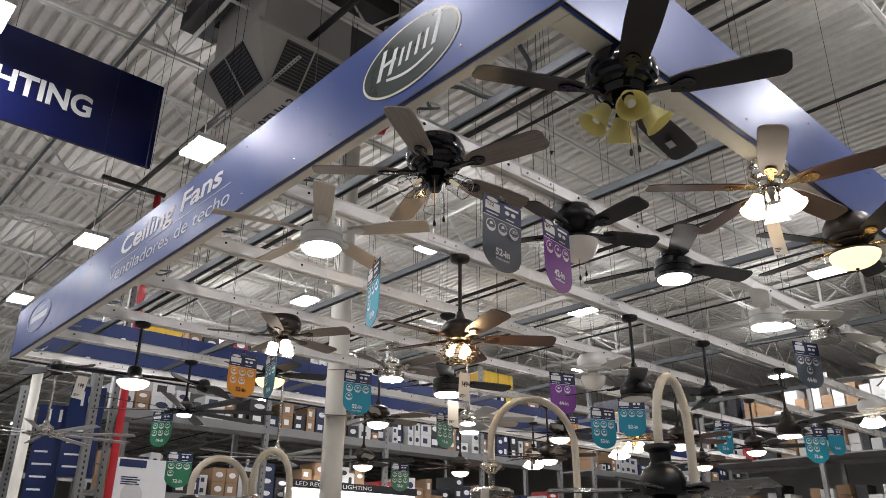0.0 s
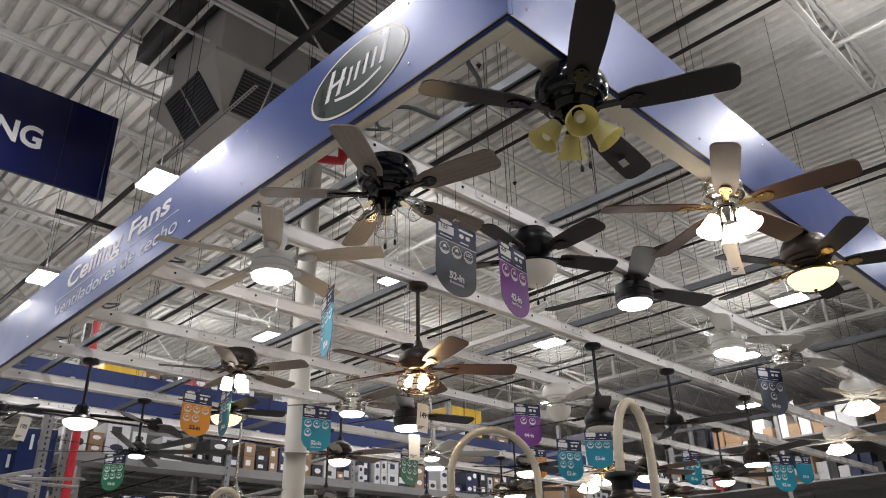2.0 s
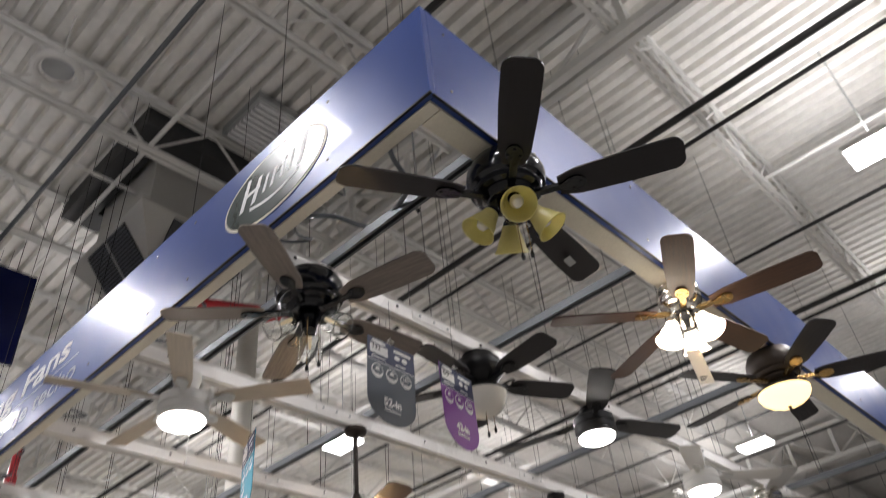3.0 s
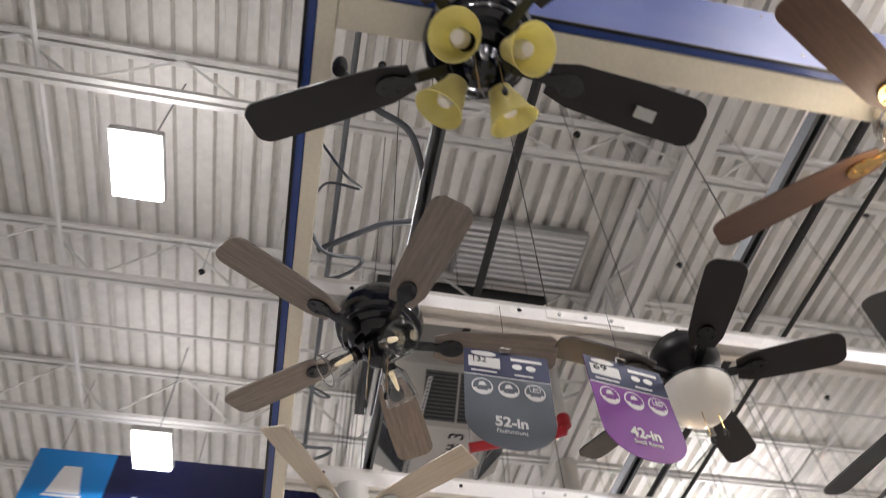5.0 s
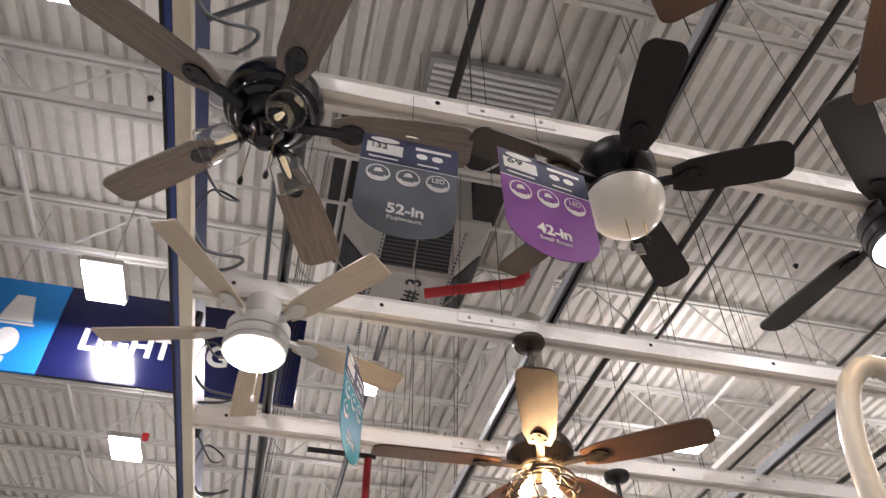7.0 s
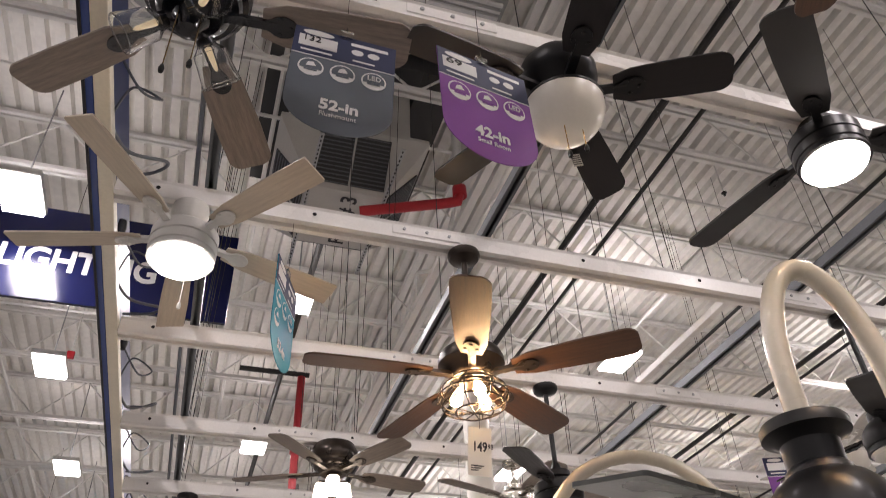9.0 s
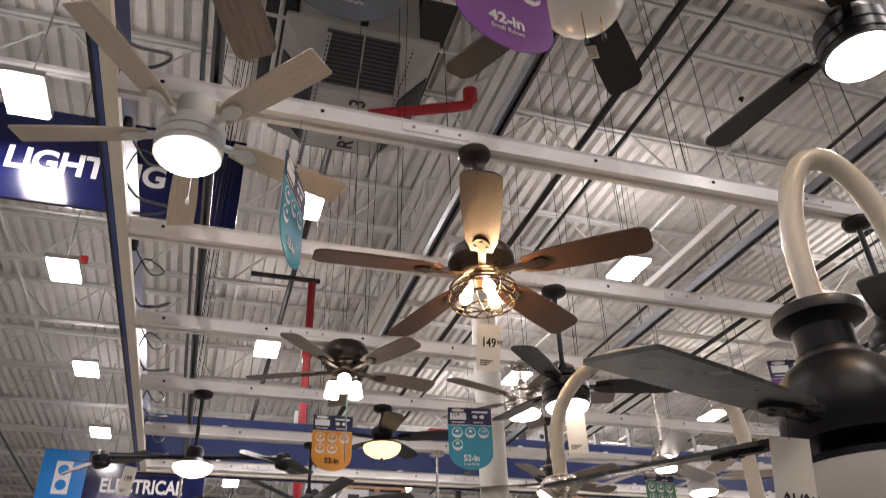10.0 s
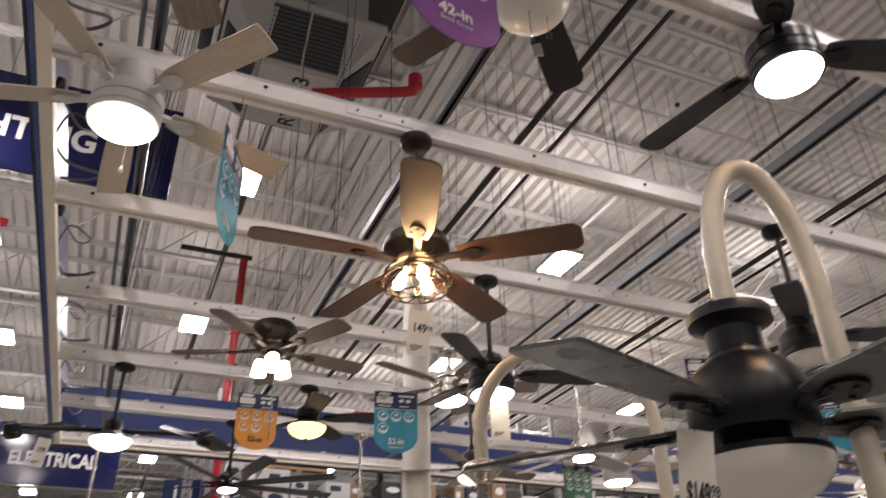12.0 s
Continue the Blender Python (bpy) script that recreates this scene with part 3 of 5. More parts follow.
BODY_FLUSH = ((0.0, 0.0), (0.122, 0.0), (0.13, -0.01), (0.137, -0.028), (0.147, -0.045), (0.152, -0.075), (0.150, -0.095), (0.144, -0.118), (0.130, -0.128),
              (0.130, -0.134), (0.121, -0.148), (0.102, -0.155), (0.102, -0.162), (0.092, -0.176), (0.080, -0.186), (0.0, -0.19))
BODY_STACK = ((0.0, 0.0), (0.085, 0.0), (0.088, -0.008), (0.088, -0.03), (0.082, -0.034), (0.082, -0.04), (0.098, -0.046), (0.104, -0.06), (0.104, -0.085), (0.098, -0.089), (0.098, -0.095), (0.104, -0.099), (0.104, -0.12),
              (0.094, -0.132), (0.07, -0.142), (0.066, -0.15), (0.074, -0.158), (0.074, -0.185), (0.0, -0.19))
BODY_GLOBE = ((0.0, 0.0), (0.085, 0.0), (0.09, -0.02), (0.118, -0.045), (0.127, -0.075), (0.124, -0.11), (0.108, -0.135), (0.085, -0.16), (0.07, -0.18), (0.0, -0.185))
BODY_DRUM = ((0.0, 0.0), (0.07, 0.0), (0.072, -0.03), (0.05, -0.04), (0.045, -0.055), (0.115, -0.06), (0.125, -0.07), (0.125, -0.115), (0.119, -0.118), (0.119, -0.122), (0.125, -0.125), (0.125, -0.16), (0.118, -0.165), (0.0, -0.165))
BODY_NECK = tuple((r, z - (0.07 if z < -0.032 else 0.0)) for r, z in BODY_DRUM)
BODY_BELL = ((0.0, 0.0), (0.03, 0.0), (0.05, -0.01), (0.085, -0.022), (0.118, -0.05), (0.13, -0.08), (0.13, -0.1), (0.12, -0.112), (0.1, -0.125), (0.09, -0.145), (0.075, -0.155), (0.0, -0.16))
BODY_SMALL = ((0.0, 0.0), (0.025, 0.0), (0.06, -0.012), (0.082, -0.035), (0.086, -0.07), (0.078, -0.095), (0.06, -0.11), (0.0, -0.115))
BODY_INDUSTRIAL = ((0.0, 0.0), (0.05, 0.0), (0.052, -0.04), (0.075, -0.06), (0.078, -0.10), (0.10, -0.12), (0.125, -0.15), (0.132, -0.19), (0.125, -0.22), (0.0, -0.225))
LOW = ((0.0, 0.0), (0.078, 0.0), (0.082, -0.006), (0.082, -0.024), (0.062, -0.034), (0.054, -0.042), (0.053, -0.085), (0.060, -0.092), (0.062, -0.102), (0.082, -0.114), (0.098, -0.132), (0.110, -0.158), (0.116, -0.185), (0.116, -0.235), (0.108, -0.25), (0.0, -0.25))
CANOPY = ((0.0, 0.0), (0.068, 0.0), (0.07, -0.006), (0.07, -0.02), (0.062, -0.034), (0.03, -0.046), (0.018, -0.05), (0.0, -0.05))
SHADE = ((0.024, 0.0), (0.030, -0.004), (0.036, -0.03), (0.046, -0.055), (0.054, -0.085), (0.066, -0.105), (0.063, -0.106), (0.051, -0.084), (0.043, -0.055), (0.033, -0.03), (0.024, -0.006))
TUMBLER = ((0.022, 0.0), (0.036, -0.003), (0.042, -0.012), (0.044, -0.05), (0.047, -0.10), (0.044, -0.10), (0.041, -0.05), (0.038, -0.013), (0.024, -0.006))
JAR = ((0.026, 0.0), (0.032, -0.008), (0.047, -0.024), (0.05, -0.06), (0.056, -0.115), (0.0535, -0.115), (0.0475, -0.06), (0.0445, -0.025), (0.03, -0.01), (0.026, -0.004))


def bowl(r, h):
    return tuple((r * math.cos(math.pi / 2 * i / 8), -h * math.sin(math.pi / 2 * i / 8)) for i in range(8)) + ((0.0, -h),)


def ceiling_fan(x, y, label, rod=0.0, R=0.64, n=5, a0=0.0, blade=M_W_DARK, body=M_BLACK, shape=BODY_FLUSH, light="none", lit=None, tip="round", w=(0.11, 0.135),
                skip=(), top=RZ, chains=0, group="ceiling fans", name="ceiling_fan", iron=None, pitch=-12, canopy_mat=None, bz_up=None):
    fan = thing(name, pose(x, y, top), label, "ceiling fan", group)
    z = 0.0
    if rod:
        part("canopy", lathe(CANOPY), canopy_mat or body, fan, smooth=True)
        part("downrod", tube(((0, 0, -0.04), (0, 0, -rod)), 0.0135, 12), body, fan, smooth=True)
        part("coupling", lathe(((0.0, 0.05), (0.02, 0.05), (0.026, 0.03), (0.035, 0.0), (0.0, 0.0)), 20), body, fan, m=pose(0, 0, -rod), smooth=True)
        z = -rod
    motor = part("motor_housing", lathe(shape, 36), body, fan, m=pose(0, 0, z), smooth=True)
    hz = z + shape[-1][1]
    rmax = max(r for r, _ in shape)
    bz = hz + 0.02 if shape in (BODY_FLUSH, BODY_BELL, BODY_SMALL, BODY_STACK, BODY_GLOBE) else hz + 0.085
    bz = bz if bz_up is None else hz + bz_up
    r0 = rmax + (0.035 if n < 7 else 0.02)
    ra = 0.07
    for i in range(n):
        if i in skip:
            continue
        m = pose(0, 0, bz, 0, 0, a0 + 360 * i / n)
        b = part("blade", blade_mesh(r0, R, w[0], w[1], blade, tip, pitch), blade, fan, m=m)
        part("blade_iron", iron_mesh(ra, r0 + 0.1, iron or body, pitch), body, b)
    if light == "puck":
        part("light_ring", lathe(((0.0, 0.0), (rmax - 0.004, 0.0), (rmax - 0.002, -0.022), (rmax - 0.012, -0.024)), 36), body, fan, m=pose(0, 0, hz), smooth=True)
        part("light_lens", lathe(((rmax - 0.012, 0.0),) + tuple((a * (rmax - 0.012) / 0.1, b) for a, b in ((0.1, -0.022), (0.092, -0.036), (0.05, -0.043), (0.0, -0.045))), 36), lit, fan, m=pose(0, 0, hz - 0.002), smooth=True)
    elif light in ("bowl", "globe"):
        rb, h = (0.12, 0.065) if light == "bowl" else (0.125, 0.13)
        if shape is BODY_GLOBE:
            rb, h = 0.128, 0.122
        if shape is LOW or light == "bowl" and lit is M_BOWLLIT:
            rb, h = (0.124, 0.08) if shape is LOW else (0.145, 0.085)
        part("light_fitter", lathe(((0.0, 0.0), (0.06, 0.0), (0.065, -0.02), (rb, -0.035), (rb, -0.045), (0.0, -0.045)), 32), body, fan, m=pose(0, 0, hz), smooth=True)
        part("light_bowl", lathe(((0.0, 0.001),) + ((rb - 0.004, 0.0),) + tuple((r * 0.985, q) for r, q in bowl(rb, h)), 32), lit, fan, m=pose(0, 0, hz - 0.046), smooth=True)
        if light == "bowl":
            part("finial", lathe(((0, 0.0), (0.01, -0.002), (0.012, -0.008), (0.006, -0.014), (0.008, -0.022), (0, -0.03)), 12), body, fan, m=pose(0, 0, hz - 0.045 - h), smooth=True)
    elif light in ("shades3", "shades4", "jars3", "tumblers3"):
        k = 4 if light == "shades4" else 3
        part("light_fitter", lathe(((0.0, 0.0), (0.045, 0.0), (0.05, -0.02), (0.035, -0.05), (0.03, -0.075), (0.015, -0.085), (0.0, -0.09)), 24), body, fan, m=pose(0, 0, hz), smooth=True)
        tilt = {"shades4": 36, "shades3": 22, "jars3": 52, "tumblers3": 7}[light]
        for i in range(k):
            ang = 360 * i / k + {"shades4": 45, "jars3": 50, "shades3": 20, "tumblers3": 20}[light]
            m = pose(0, 0, hz - 0.045, 0, 0, ang) @ pose(0.075, 0, 0.005, 0, -tilt, 0)
            part("light_arm", tube(((0.02, 0, 0), (0.055, 0, 0.008), (0.078, 0, 0.0)), 0.008, 8), body, fan, m=pose(0, 0, hz - 0.045, 0, 0, ang), smooth=True)
            part("socket", lathe(((0.0, 0.02), (0.024, 0.015), (0.028, -0.006), (0.0, -0.008)), 16), body, fan, m=m, smooth=True)
            glassy = light == "jars3"
            s = part("light_shade", lathe(JAR if glassy else TUMBLER if light == "tumblers3" else SHADE, 24), M_GLASS if glassy else lit, fan, m=m, smooth=True)
            if glassy:
                s.visible_shadow = False
                part("glass_rim", tube([(0.0548 * math.cos(q * math.pi / 12), 0.0548 * math.sin(q * math.pi / 12), -0.115) for q in range(24)], 0.0022, 6, True), M_GLASS, s, smooth=True)
            part("bulb", lathe(((0.0, -0.008), (0.012, -0.012), (0.024, -0.045), (0.026, -0.06), (0.018, -0.08), (0.0, -0.088)) if not glassy else
                               ((0.0, -0.008), (0.010, -0.012), (0.009, -0.035), (0.006, -0.07), (0.0, -0.08)), 14), M_BULBDIM if glassy else M_GLOBE if lit is M_AMBER else M_BULB, fan, m=m, smooth=True)
    elif light == "cage":
        part("light_fitter", lathe(((0.0, 0.0), (0.05, 0.0), (0.055, -0.02), (0.03, -0.035), (0.0, -0.04)), 24), body, fan, m=pose(0, 0, hz), smooth=True)
        for r, zz in ((0.085, -0.005), (0.125, -0.045), (0.135, -0.075), (0.12, -0.11), (0.07, -0.135)):
            part("cage_ring", tube([(r * math.cos(i * math.pi / 16), r * math.sin(i * math.pi / 16), zz) for i in range(32)], 0.0032, 6, True), body, fan, m=pose(0, 0, hz), smooth=True)
        for i in range(8):
            part("cage_rib", tube([(r, 0, zz) for r, zz in ((0.085, -0.005), (0.125, -0.045), (0.135, -0.075), (0.12, -0.11), (0.07, -0.135), (0.0, -0.14))], 0.0028, 6), body, fan, m=pose(0, 0, hz, 0, 0, 45 * i + 10), smooth=True)
        for i in range(3):
            part("bulb", lathe(((0.0, 0.0), (0.012, -0.004), (0.022, -0.04), (0.024, -0.055), (0.015, -0.075), (0.0, -0.08)), 14), M_BULB, fan, m=pose(0, 0, hz - 0.03, 0, 0, 120 * i + 30) @ pose(0.045, 0, 0, 0, -25, 0), smooth=True)
    for i in range(chains):
        pull_chain(fan, 0.03 - 0.06 * i, -0.03, hz - 0.03, hz - 0.24 - 0.04 * i, M_WHITEMETAL if body is M_WHITEMETAL else M_BLACK)
    return fan


Y1R, Y2R, Y3R, Y4R, Y5R, Y6R, Y7R = (0.07,) + RAILS[:6]
# front row, under the plain blue panel
ceiling_fan(0.468, Y1R, "dark bronze ceiling fan with espresso blades and four amber bell shades", a0=8, skip=(1,), R=0.645, body=M_GLOSSBLACK, blade=M_W_DARK, light="shades4", lit=M_AMBER, chains=2)
ceiling_fan(1.77, Y1R, "polished chrome ceiling fan with wood blades and lit frosted shades", a0=-9, R=0.64, shape=BODY_STACK, top=RZ + 0.03, body=M_CHROME, blade=M_W_BROWN, light="shades3", lit=M_FROST, iron=M_BRASS)
ceiling_fan(2.82, Y1R, "dark bronze ceiling fan with a lit amber glass bowl", a0=152, R=0.64, body=M_BRONZE, blade=M_W_DARK, light="bowl", lit=M_BOWLLIT, iron=M_BRASS)
# second row
ceiling_fan(0.348, Y2R, "gloss black ceiling fan with grey oak blades and clear jar shades", a0=68, R=0.61, body=M_GLOSSBLACK, blade=M_W_GREY, light="jars3", chains=2, w=(0.115, 0.14))
ceiling_fan(1.462, Y2R, "small black ceiling fan with white opal globe light", a0=45, R=0.53, shape=BODY_GLOBE, body=M_BLACK, blade=M_W_DARK, light="globe", lit=M_GLOBE, chains=2, w=(0.11, 0.13))
ceiling_fan(2.51, Y2R, "compact black three-blade ceiling fan with lit LED disc", a0=-20, n=3, R=0.66, body=M_BLACK, blade=M_W_BLACK, shape=BODY_DRUM, light="puck", lit=M_LED, w=(0.12, 0.15), tip="paddle")
ceiling_fan(3.8, Y2R, "white flush ceiling fan with lit LED disc", a0=-38, n=3, R=0.63, body=M_WHITEMETAL, blade=M_W_WHITE, shape=BODY_NECK, light="puck", lit=M_LED, tip="paddle")
ceiling_fan(4.93, Y2R, "brushed nickel three-blade ceiling fan", a0=-20, n=3, R=0.66, body=M_NICKEL, blade=M_W_SILVER, shape=BODY_DRUM, light="none", tip="paddle")
ceiling_fan(6.55, Y2R, "white ceiling fan with lit frosted shades", a0=30, R=0.62, body=M_WHITEMETAL, blade=M_W_PALE, light="shades3", lit=M_FROST)
# third row
ceiling_fan(0.375, Y3R, "matte white ceiling fan with bleached blades and lit LED disc", a0=21, R=0.645, body=M_WHITEMETAL, blade=M_W_PALE, shape=BODY_NECK, light="puck", lit=M_LED, chains=1, tip="square", w=(0.09, 0.115))
ceiling_fan(1.505, Y3R, "bronze downrod ceiling fan with walnut blades and lit wire cage", rod=0.45, a0=34, R=0.645, body=M_BRONZE, blade=M_W_BROWN, shape=BODY_BELL, light="cage", w=(0.11, 0.14))
ceiling_fan(3.515, Y3R, "black industrial ceiling fan on a long downrod", rod=0.46, a0=-23, n=3, R=0.66, body=M_BLACK, blade=M_W_BLACK, shape=BODY_INDUSTRIAL, light="puck", lit=M_GLOBE, w=(0.1, 0.13), tip="angled")
ceiling_fan(4.71, Y3R, "black slim-blade ceiling fan on a downrod", rod=0.42, a0=40, n=3, R=0.68, body=M_BLACK, blade=M_W_BLACK, shape=BODY_SMALL, light="none", w=(0.12, 0.13), tip="angled")
ceiling_fan(6.288, Y3R, "dark bronze ceiling fan on a downrod with small lit disc", rod=0.47, a0=10, n=3, R=0.7, body=M_BRONZE, blade=M_W_DARK, shape=BODY_INDUSTRIAL, light="puck", lit=M_LED)
ceiling_fan(8.807, Y3R, "pale ceiling fan with lit frosted shades", a0=10, R=0.64, body=M_WHITEMETAL, blade=M_W_PALE, light="shades3", lit=M_FROST)
# fourth row
ceiling_fan(2.344, Y4R, "dark ceiling fan on a downrod with bright lit drum", rod=0.50, a0=-15, R=0.6, body=M_BLACK, blade=M_W_DARK, shape=BODY_DRUM, light="puck", lit=M_LED, n=3)
ceiling_fan(4.343, Y4R, "white flush ceiling fan with frosted bowl", a0=35, R=0.6, body=M_WHITEMETAL, blade=M_W_WHITE, light="globe", lit=M_GLOBE)
ceiling_fan(5.839, Y4R, "dark ceiling fan on a downrod with lit bowl", rod=0.55, a0=50, R=0.62, body=M_BRONZE, blade=M_W_BROWN, shape=BODY_BELL, light="bowl", lit=M_SOFTBOWL)
ceiling_fan(7.637, Y4R, "bronze ceiling fan on a downrod with lit bowl", rod=0.45, a0=20, R=0.64, body=M_BRONZE, blade=M_W_DARK, shape=BODY_BELL, light="bowl", lit=M_SOFTBOWL)
# fifth row
ceiling_fan(1.357, Y5R, "oil-rubbed bronze ceiling fan with three lit frosted shades", a0=12, R=0.63, body=M_BRONZE, blade=M_W_GREY, light="tumblers3", lit=M_FROST)
ceiling_fan(2.561, Y5R, "brushed nickel ceiling fan with lit drum light", rod=0.17, a0=-15, R=0.62, body=M_NICKEL, blade=M_W_GREY, shape=BODY_DRUM, light="puck", lit=M_LED)
ceiling_fan(3.572, Y5R, "brushed nickel ceiling fan on a long downrod with lit disc", rod=0.52, a0=30, R=0.68, body=M_NICKEL, blade=M_W_SILVER, shape=BODY_SMALL, light="puck", lit=M_LED)
ceiling_fan(5.038, Y5R, "black ceiling fan on a downrod with lit bowl", rod=0.45, a0=0, R=0.62, body=M_BLACK, blade=M_W_BLACK, shape=BODY_BELL, light="bowl", lit=M_SOFTBOWL)
ceiling_fan(6.536, Y5R, "antique brass ceiling fan with lit frosted shades", rod=0.35, a0=40, R=0.62, body=M_BRASS, blade=M_W_BROWN, shape=BODY_BELL, light="shades3", lit=M_FROST)
ceiling_fan(8.147, Y5R, "dark bronze ceiling fan on a downrod with lit bowl", rod=0.51, a0=15, R=0.64, body=M_BRONZE, blade=M_W_BROWN, shape=BODY_BELL, light="bowl", lit=M_SOFTBOWL)
# sixth row
ceiling_fan(1.847, Y6R, "black ceiling fan with lit caged jar light", rod=0.15, a0=50, R=0.56, body=M_BLACK, blade=M_W_DARK, shape=BODY_SMALL, light="bowl", lit=M_BOWLLIT)
ceiling_fan(3.207, Y6R, "antique brass ceiling fan on a downrod with lit bowl", rod=0.37, a0=10, R=0.62, body=M_BRONZE, blade=M_W_GREY, shape=BODY_BELL, light="bowl", lit=M_SOFTBOWL)
ceiling_fan(4.595, Y6R, "white ceiling fan with lit disc", rod=0.33, a0=40, R=0.6, body=M_WHITEMETAL, blade=M_W_PALE, shape=BODY_DRUM, light="puck", lit=M_LED)
ceiling_fan(6.047, Y6R, "dark ceiling fan on a downrod with lit bowl", rod=0.52, a0=20, R=0.62, body=M_BRONZE, blade=M_W_BROWN, shape=BODY_BELL, light="bowl", lit=M_SOFTBOWL)
ceiling_fan(7.663, Y6R, "white ceiling fan with lit shades", rod=0.25, a0=12, R=0.62, body=M_WHITEMETAL, blade=M_W_WHITE, shape=BODY_BELL, light="shades3", lit=M_FROST)
# seventh row
ceiling_fan(1.464, Y7R, "large black windmill ceiling fan with lit disc", rod=0.43, a0=10, n=8, R=0.92, body=M_BLACK, blade=M_W_BLACK, shape=BODY_SMALL, light="puck", lit=M_LED, w=(0.085, 0.105), tip="square")
ceiling_fan(0.418, 7.25, "large silver windmill ceiling fan on a downrod", rod=0.67, a0=5, n=9, R=0.9, body=M_NICKEL, blade=M_W_SILVER, shape=BODY_SMALL, light="none", w=(0.05, 0.07), tip="square", canopy_mat=M_WHITEMETAL)
ceiling_fan(3.793, Y7R, "dark ceiling fan on a long downrod with lit bowl", rod=0.69, a0=25, R=0.62, body=M_BRONZE, blade=M_W_DARK, shape=BODY_BELL, light="bowl", lit=M_SOFTBOWL)
ceiling_fan(2.597, Y7R, "large brushed nickel windmill ceiling fan", rod=0.80, a0=0, n=8, R=0.9, body=M_NICKEL, blade=M_W_SILVER, shape=BODY_SMALL, light="none", w=(0.05, 0.07), tip="square")
ceiling_fan(5.425, Y7R, "dark ceiling fan on a long downrod with lit bowl", rod=0.64, a0=40, R=0.62, body=M_BRONZE, blade=M_W_BROWN, shape=BODY_BELL, light="bowl", lit=M_SOFTBOWL)
ceiling_fan(6.944, Y7R, "dark ceiling fan with lit shades", rod=0.37, a0=10, R=0.62, body=M_BRONZE, blade=M_W_DARK, shape=BODY_BELL, light="shades3", lit=M_FROST)


# double-headed fan: a bar with a small fan at either end and a bowl light in the middle
def twin_fan(x, y):
    f = thing("twin_ceiling_fan", pose(x, y, RZ), "black twin-head ceiling fan with lit centre bowl", "ceiling fan", "ceiling fans")
    part("canopy", lathe(CANOPY), M_BLACK, f, smooth=True)
    part("downrod", tube(((0, 0, -0.04), (0, 0, -0.42)), 0.014, 12), M_BLACK, f, smooth=True)
    part("motor_housing", lathe(((0, 0), (0.045, -0.0), (0.06, -0.02), (0.062, -0.07), (0.075, -0.09), (0.13, -0.115), (0.14, -0.13), (0, -0.13)), 28), M_BLACK, f, m=pose(0, 0, -0.40), smooth=True)
    part("light_bowl", lathe(((0.0, 0.001), (0.135, 0.0)) + bowl(0.137, 0.075), 28), M_SOFTBOWL, f, m=pose(0, 0, -0.531), smooth=True)
    part("crossbar", tube(((-0.6, 0.1, -0.47), (0.6, -0.1, -0.47)), 0.015, 10), M_BLACK, f, smooth=True)
    for sx in (-1, 1):
        head = part("fan_head", lathe(((0, 0.06), (0.03, 0.055), (0.055, 0.03), (0.06, -0.03), (0.04, -0.06), (0, -0.065)), 20), M_BLACK, f, m=pose(0.6 * sx, -0.1 * sx, -0.49, 12, 14 * sx, 0), smooth=True)
        for i in range(3):
            part("blade", blade_mesh(0.06, 0.31, 0.11, 0.20, M_W_DARK, "paddle", -15), M_W_DARK, head, m=pose(0, 0, -0.02, 0, 0, 120 * i + 35 + 20 * sx))


twin_fan(0.52, Y6R)


# ---------- low fans on goose-neck stands ----------
def goose_stand(cx, cy, lx, ly, z_end, z_top, label):
    """A tube that rises from the floor at (lx, ly), bends over and ends above (cx, cy)."""
    s = thing("goose_neck_stand", pose(lx, ly, 0), label, "display stand", "goose-neck stands")
    dx, dy = cx - lx, cy - ly
    h = z_top - z_end
    pts = [(0, 0, 0.02), (0, 0, 1.2), (0, 0, z_top - 0.75 * h - 0.1)]
    for i in range(17):
        a = math.pi * i / 16
        u = (1 - math.cos(a)) / 2
        pts.append((dx * u, dy * u, z_top - 0.75 * h + 0.75 * h * math.sin(a)))
    pts.append((dx, dy, z_end))
    part("tube", tube(pts, 0.024, 16), M_HOOP, s, smooth=True)
    part("foot_plate", lathe(((0, 0), (0.16, 0), (0.16, 0.012), (0.05, 0.02), (0.03, 0.05), (0, 0.05)), 28), M_HOOP, s, smooth=True)


goose_stand(1.64, 0.805, 1.85, 0.75, 2.27, 2.655, "cream tubular goose-neck stand holding a black fan")
goose_stand(1.71, 2.08, 2.28, 1.85, 2.325, 2.74, "cream tubular goose-neck stand holding a nickel fan")
goose_stand(0.965, 3.79, 1.25, 3.74, 2.155, 2.49, "cream tubular goose-neck stand among the low fans")
goose_stand(0.505, 3.79, 0.93, 3.81, 2.125, 2.40, "cream tubular goose-neck stand among the low fans")

ceiling_fan(1.64, 0.805, "matte black ceiling fan with white bowl on a low stand", top=2.288, a0=198, n=5, R=0.58, bz_up=0.03, body=M_BLACK, blade=M_W_SHEEN, shape=LOW, light="bowl", lit=M_GLOBE, group="low display fans", w=(0.115, 0.14), tip="square")
NICK = ((0.0, 0.0), (0.05, 0.0), (0.068, -0.015), (0.07, -0.03), (0.045, -0.05), (0.026, -0.07), (0.02, -0.075), (0.02, -0.15), (0.06, -0.152), (0.11, -0.16), (0.135, -0.172), (0.14, -0.182), (0.136, -0.186), (0.136, -0.23), (0.14, -0.235), (0.132, -0.25), (0.0, -0.255))
ceiling_fan(1.71, 2.08, "brushed nickel ceiling fan with walnut blades on a low stand", top=2.315, a0=-55, n=5, R=0.62, bz_up=-0.005, body=M_NICKEL, blade=M_W_BROWN, shape=NICK, light="none", group="low display fans")
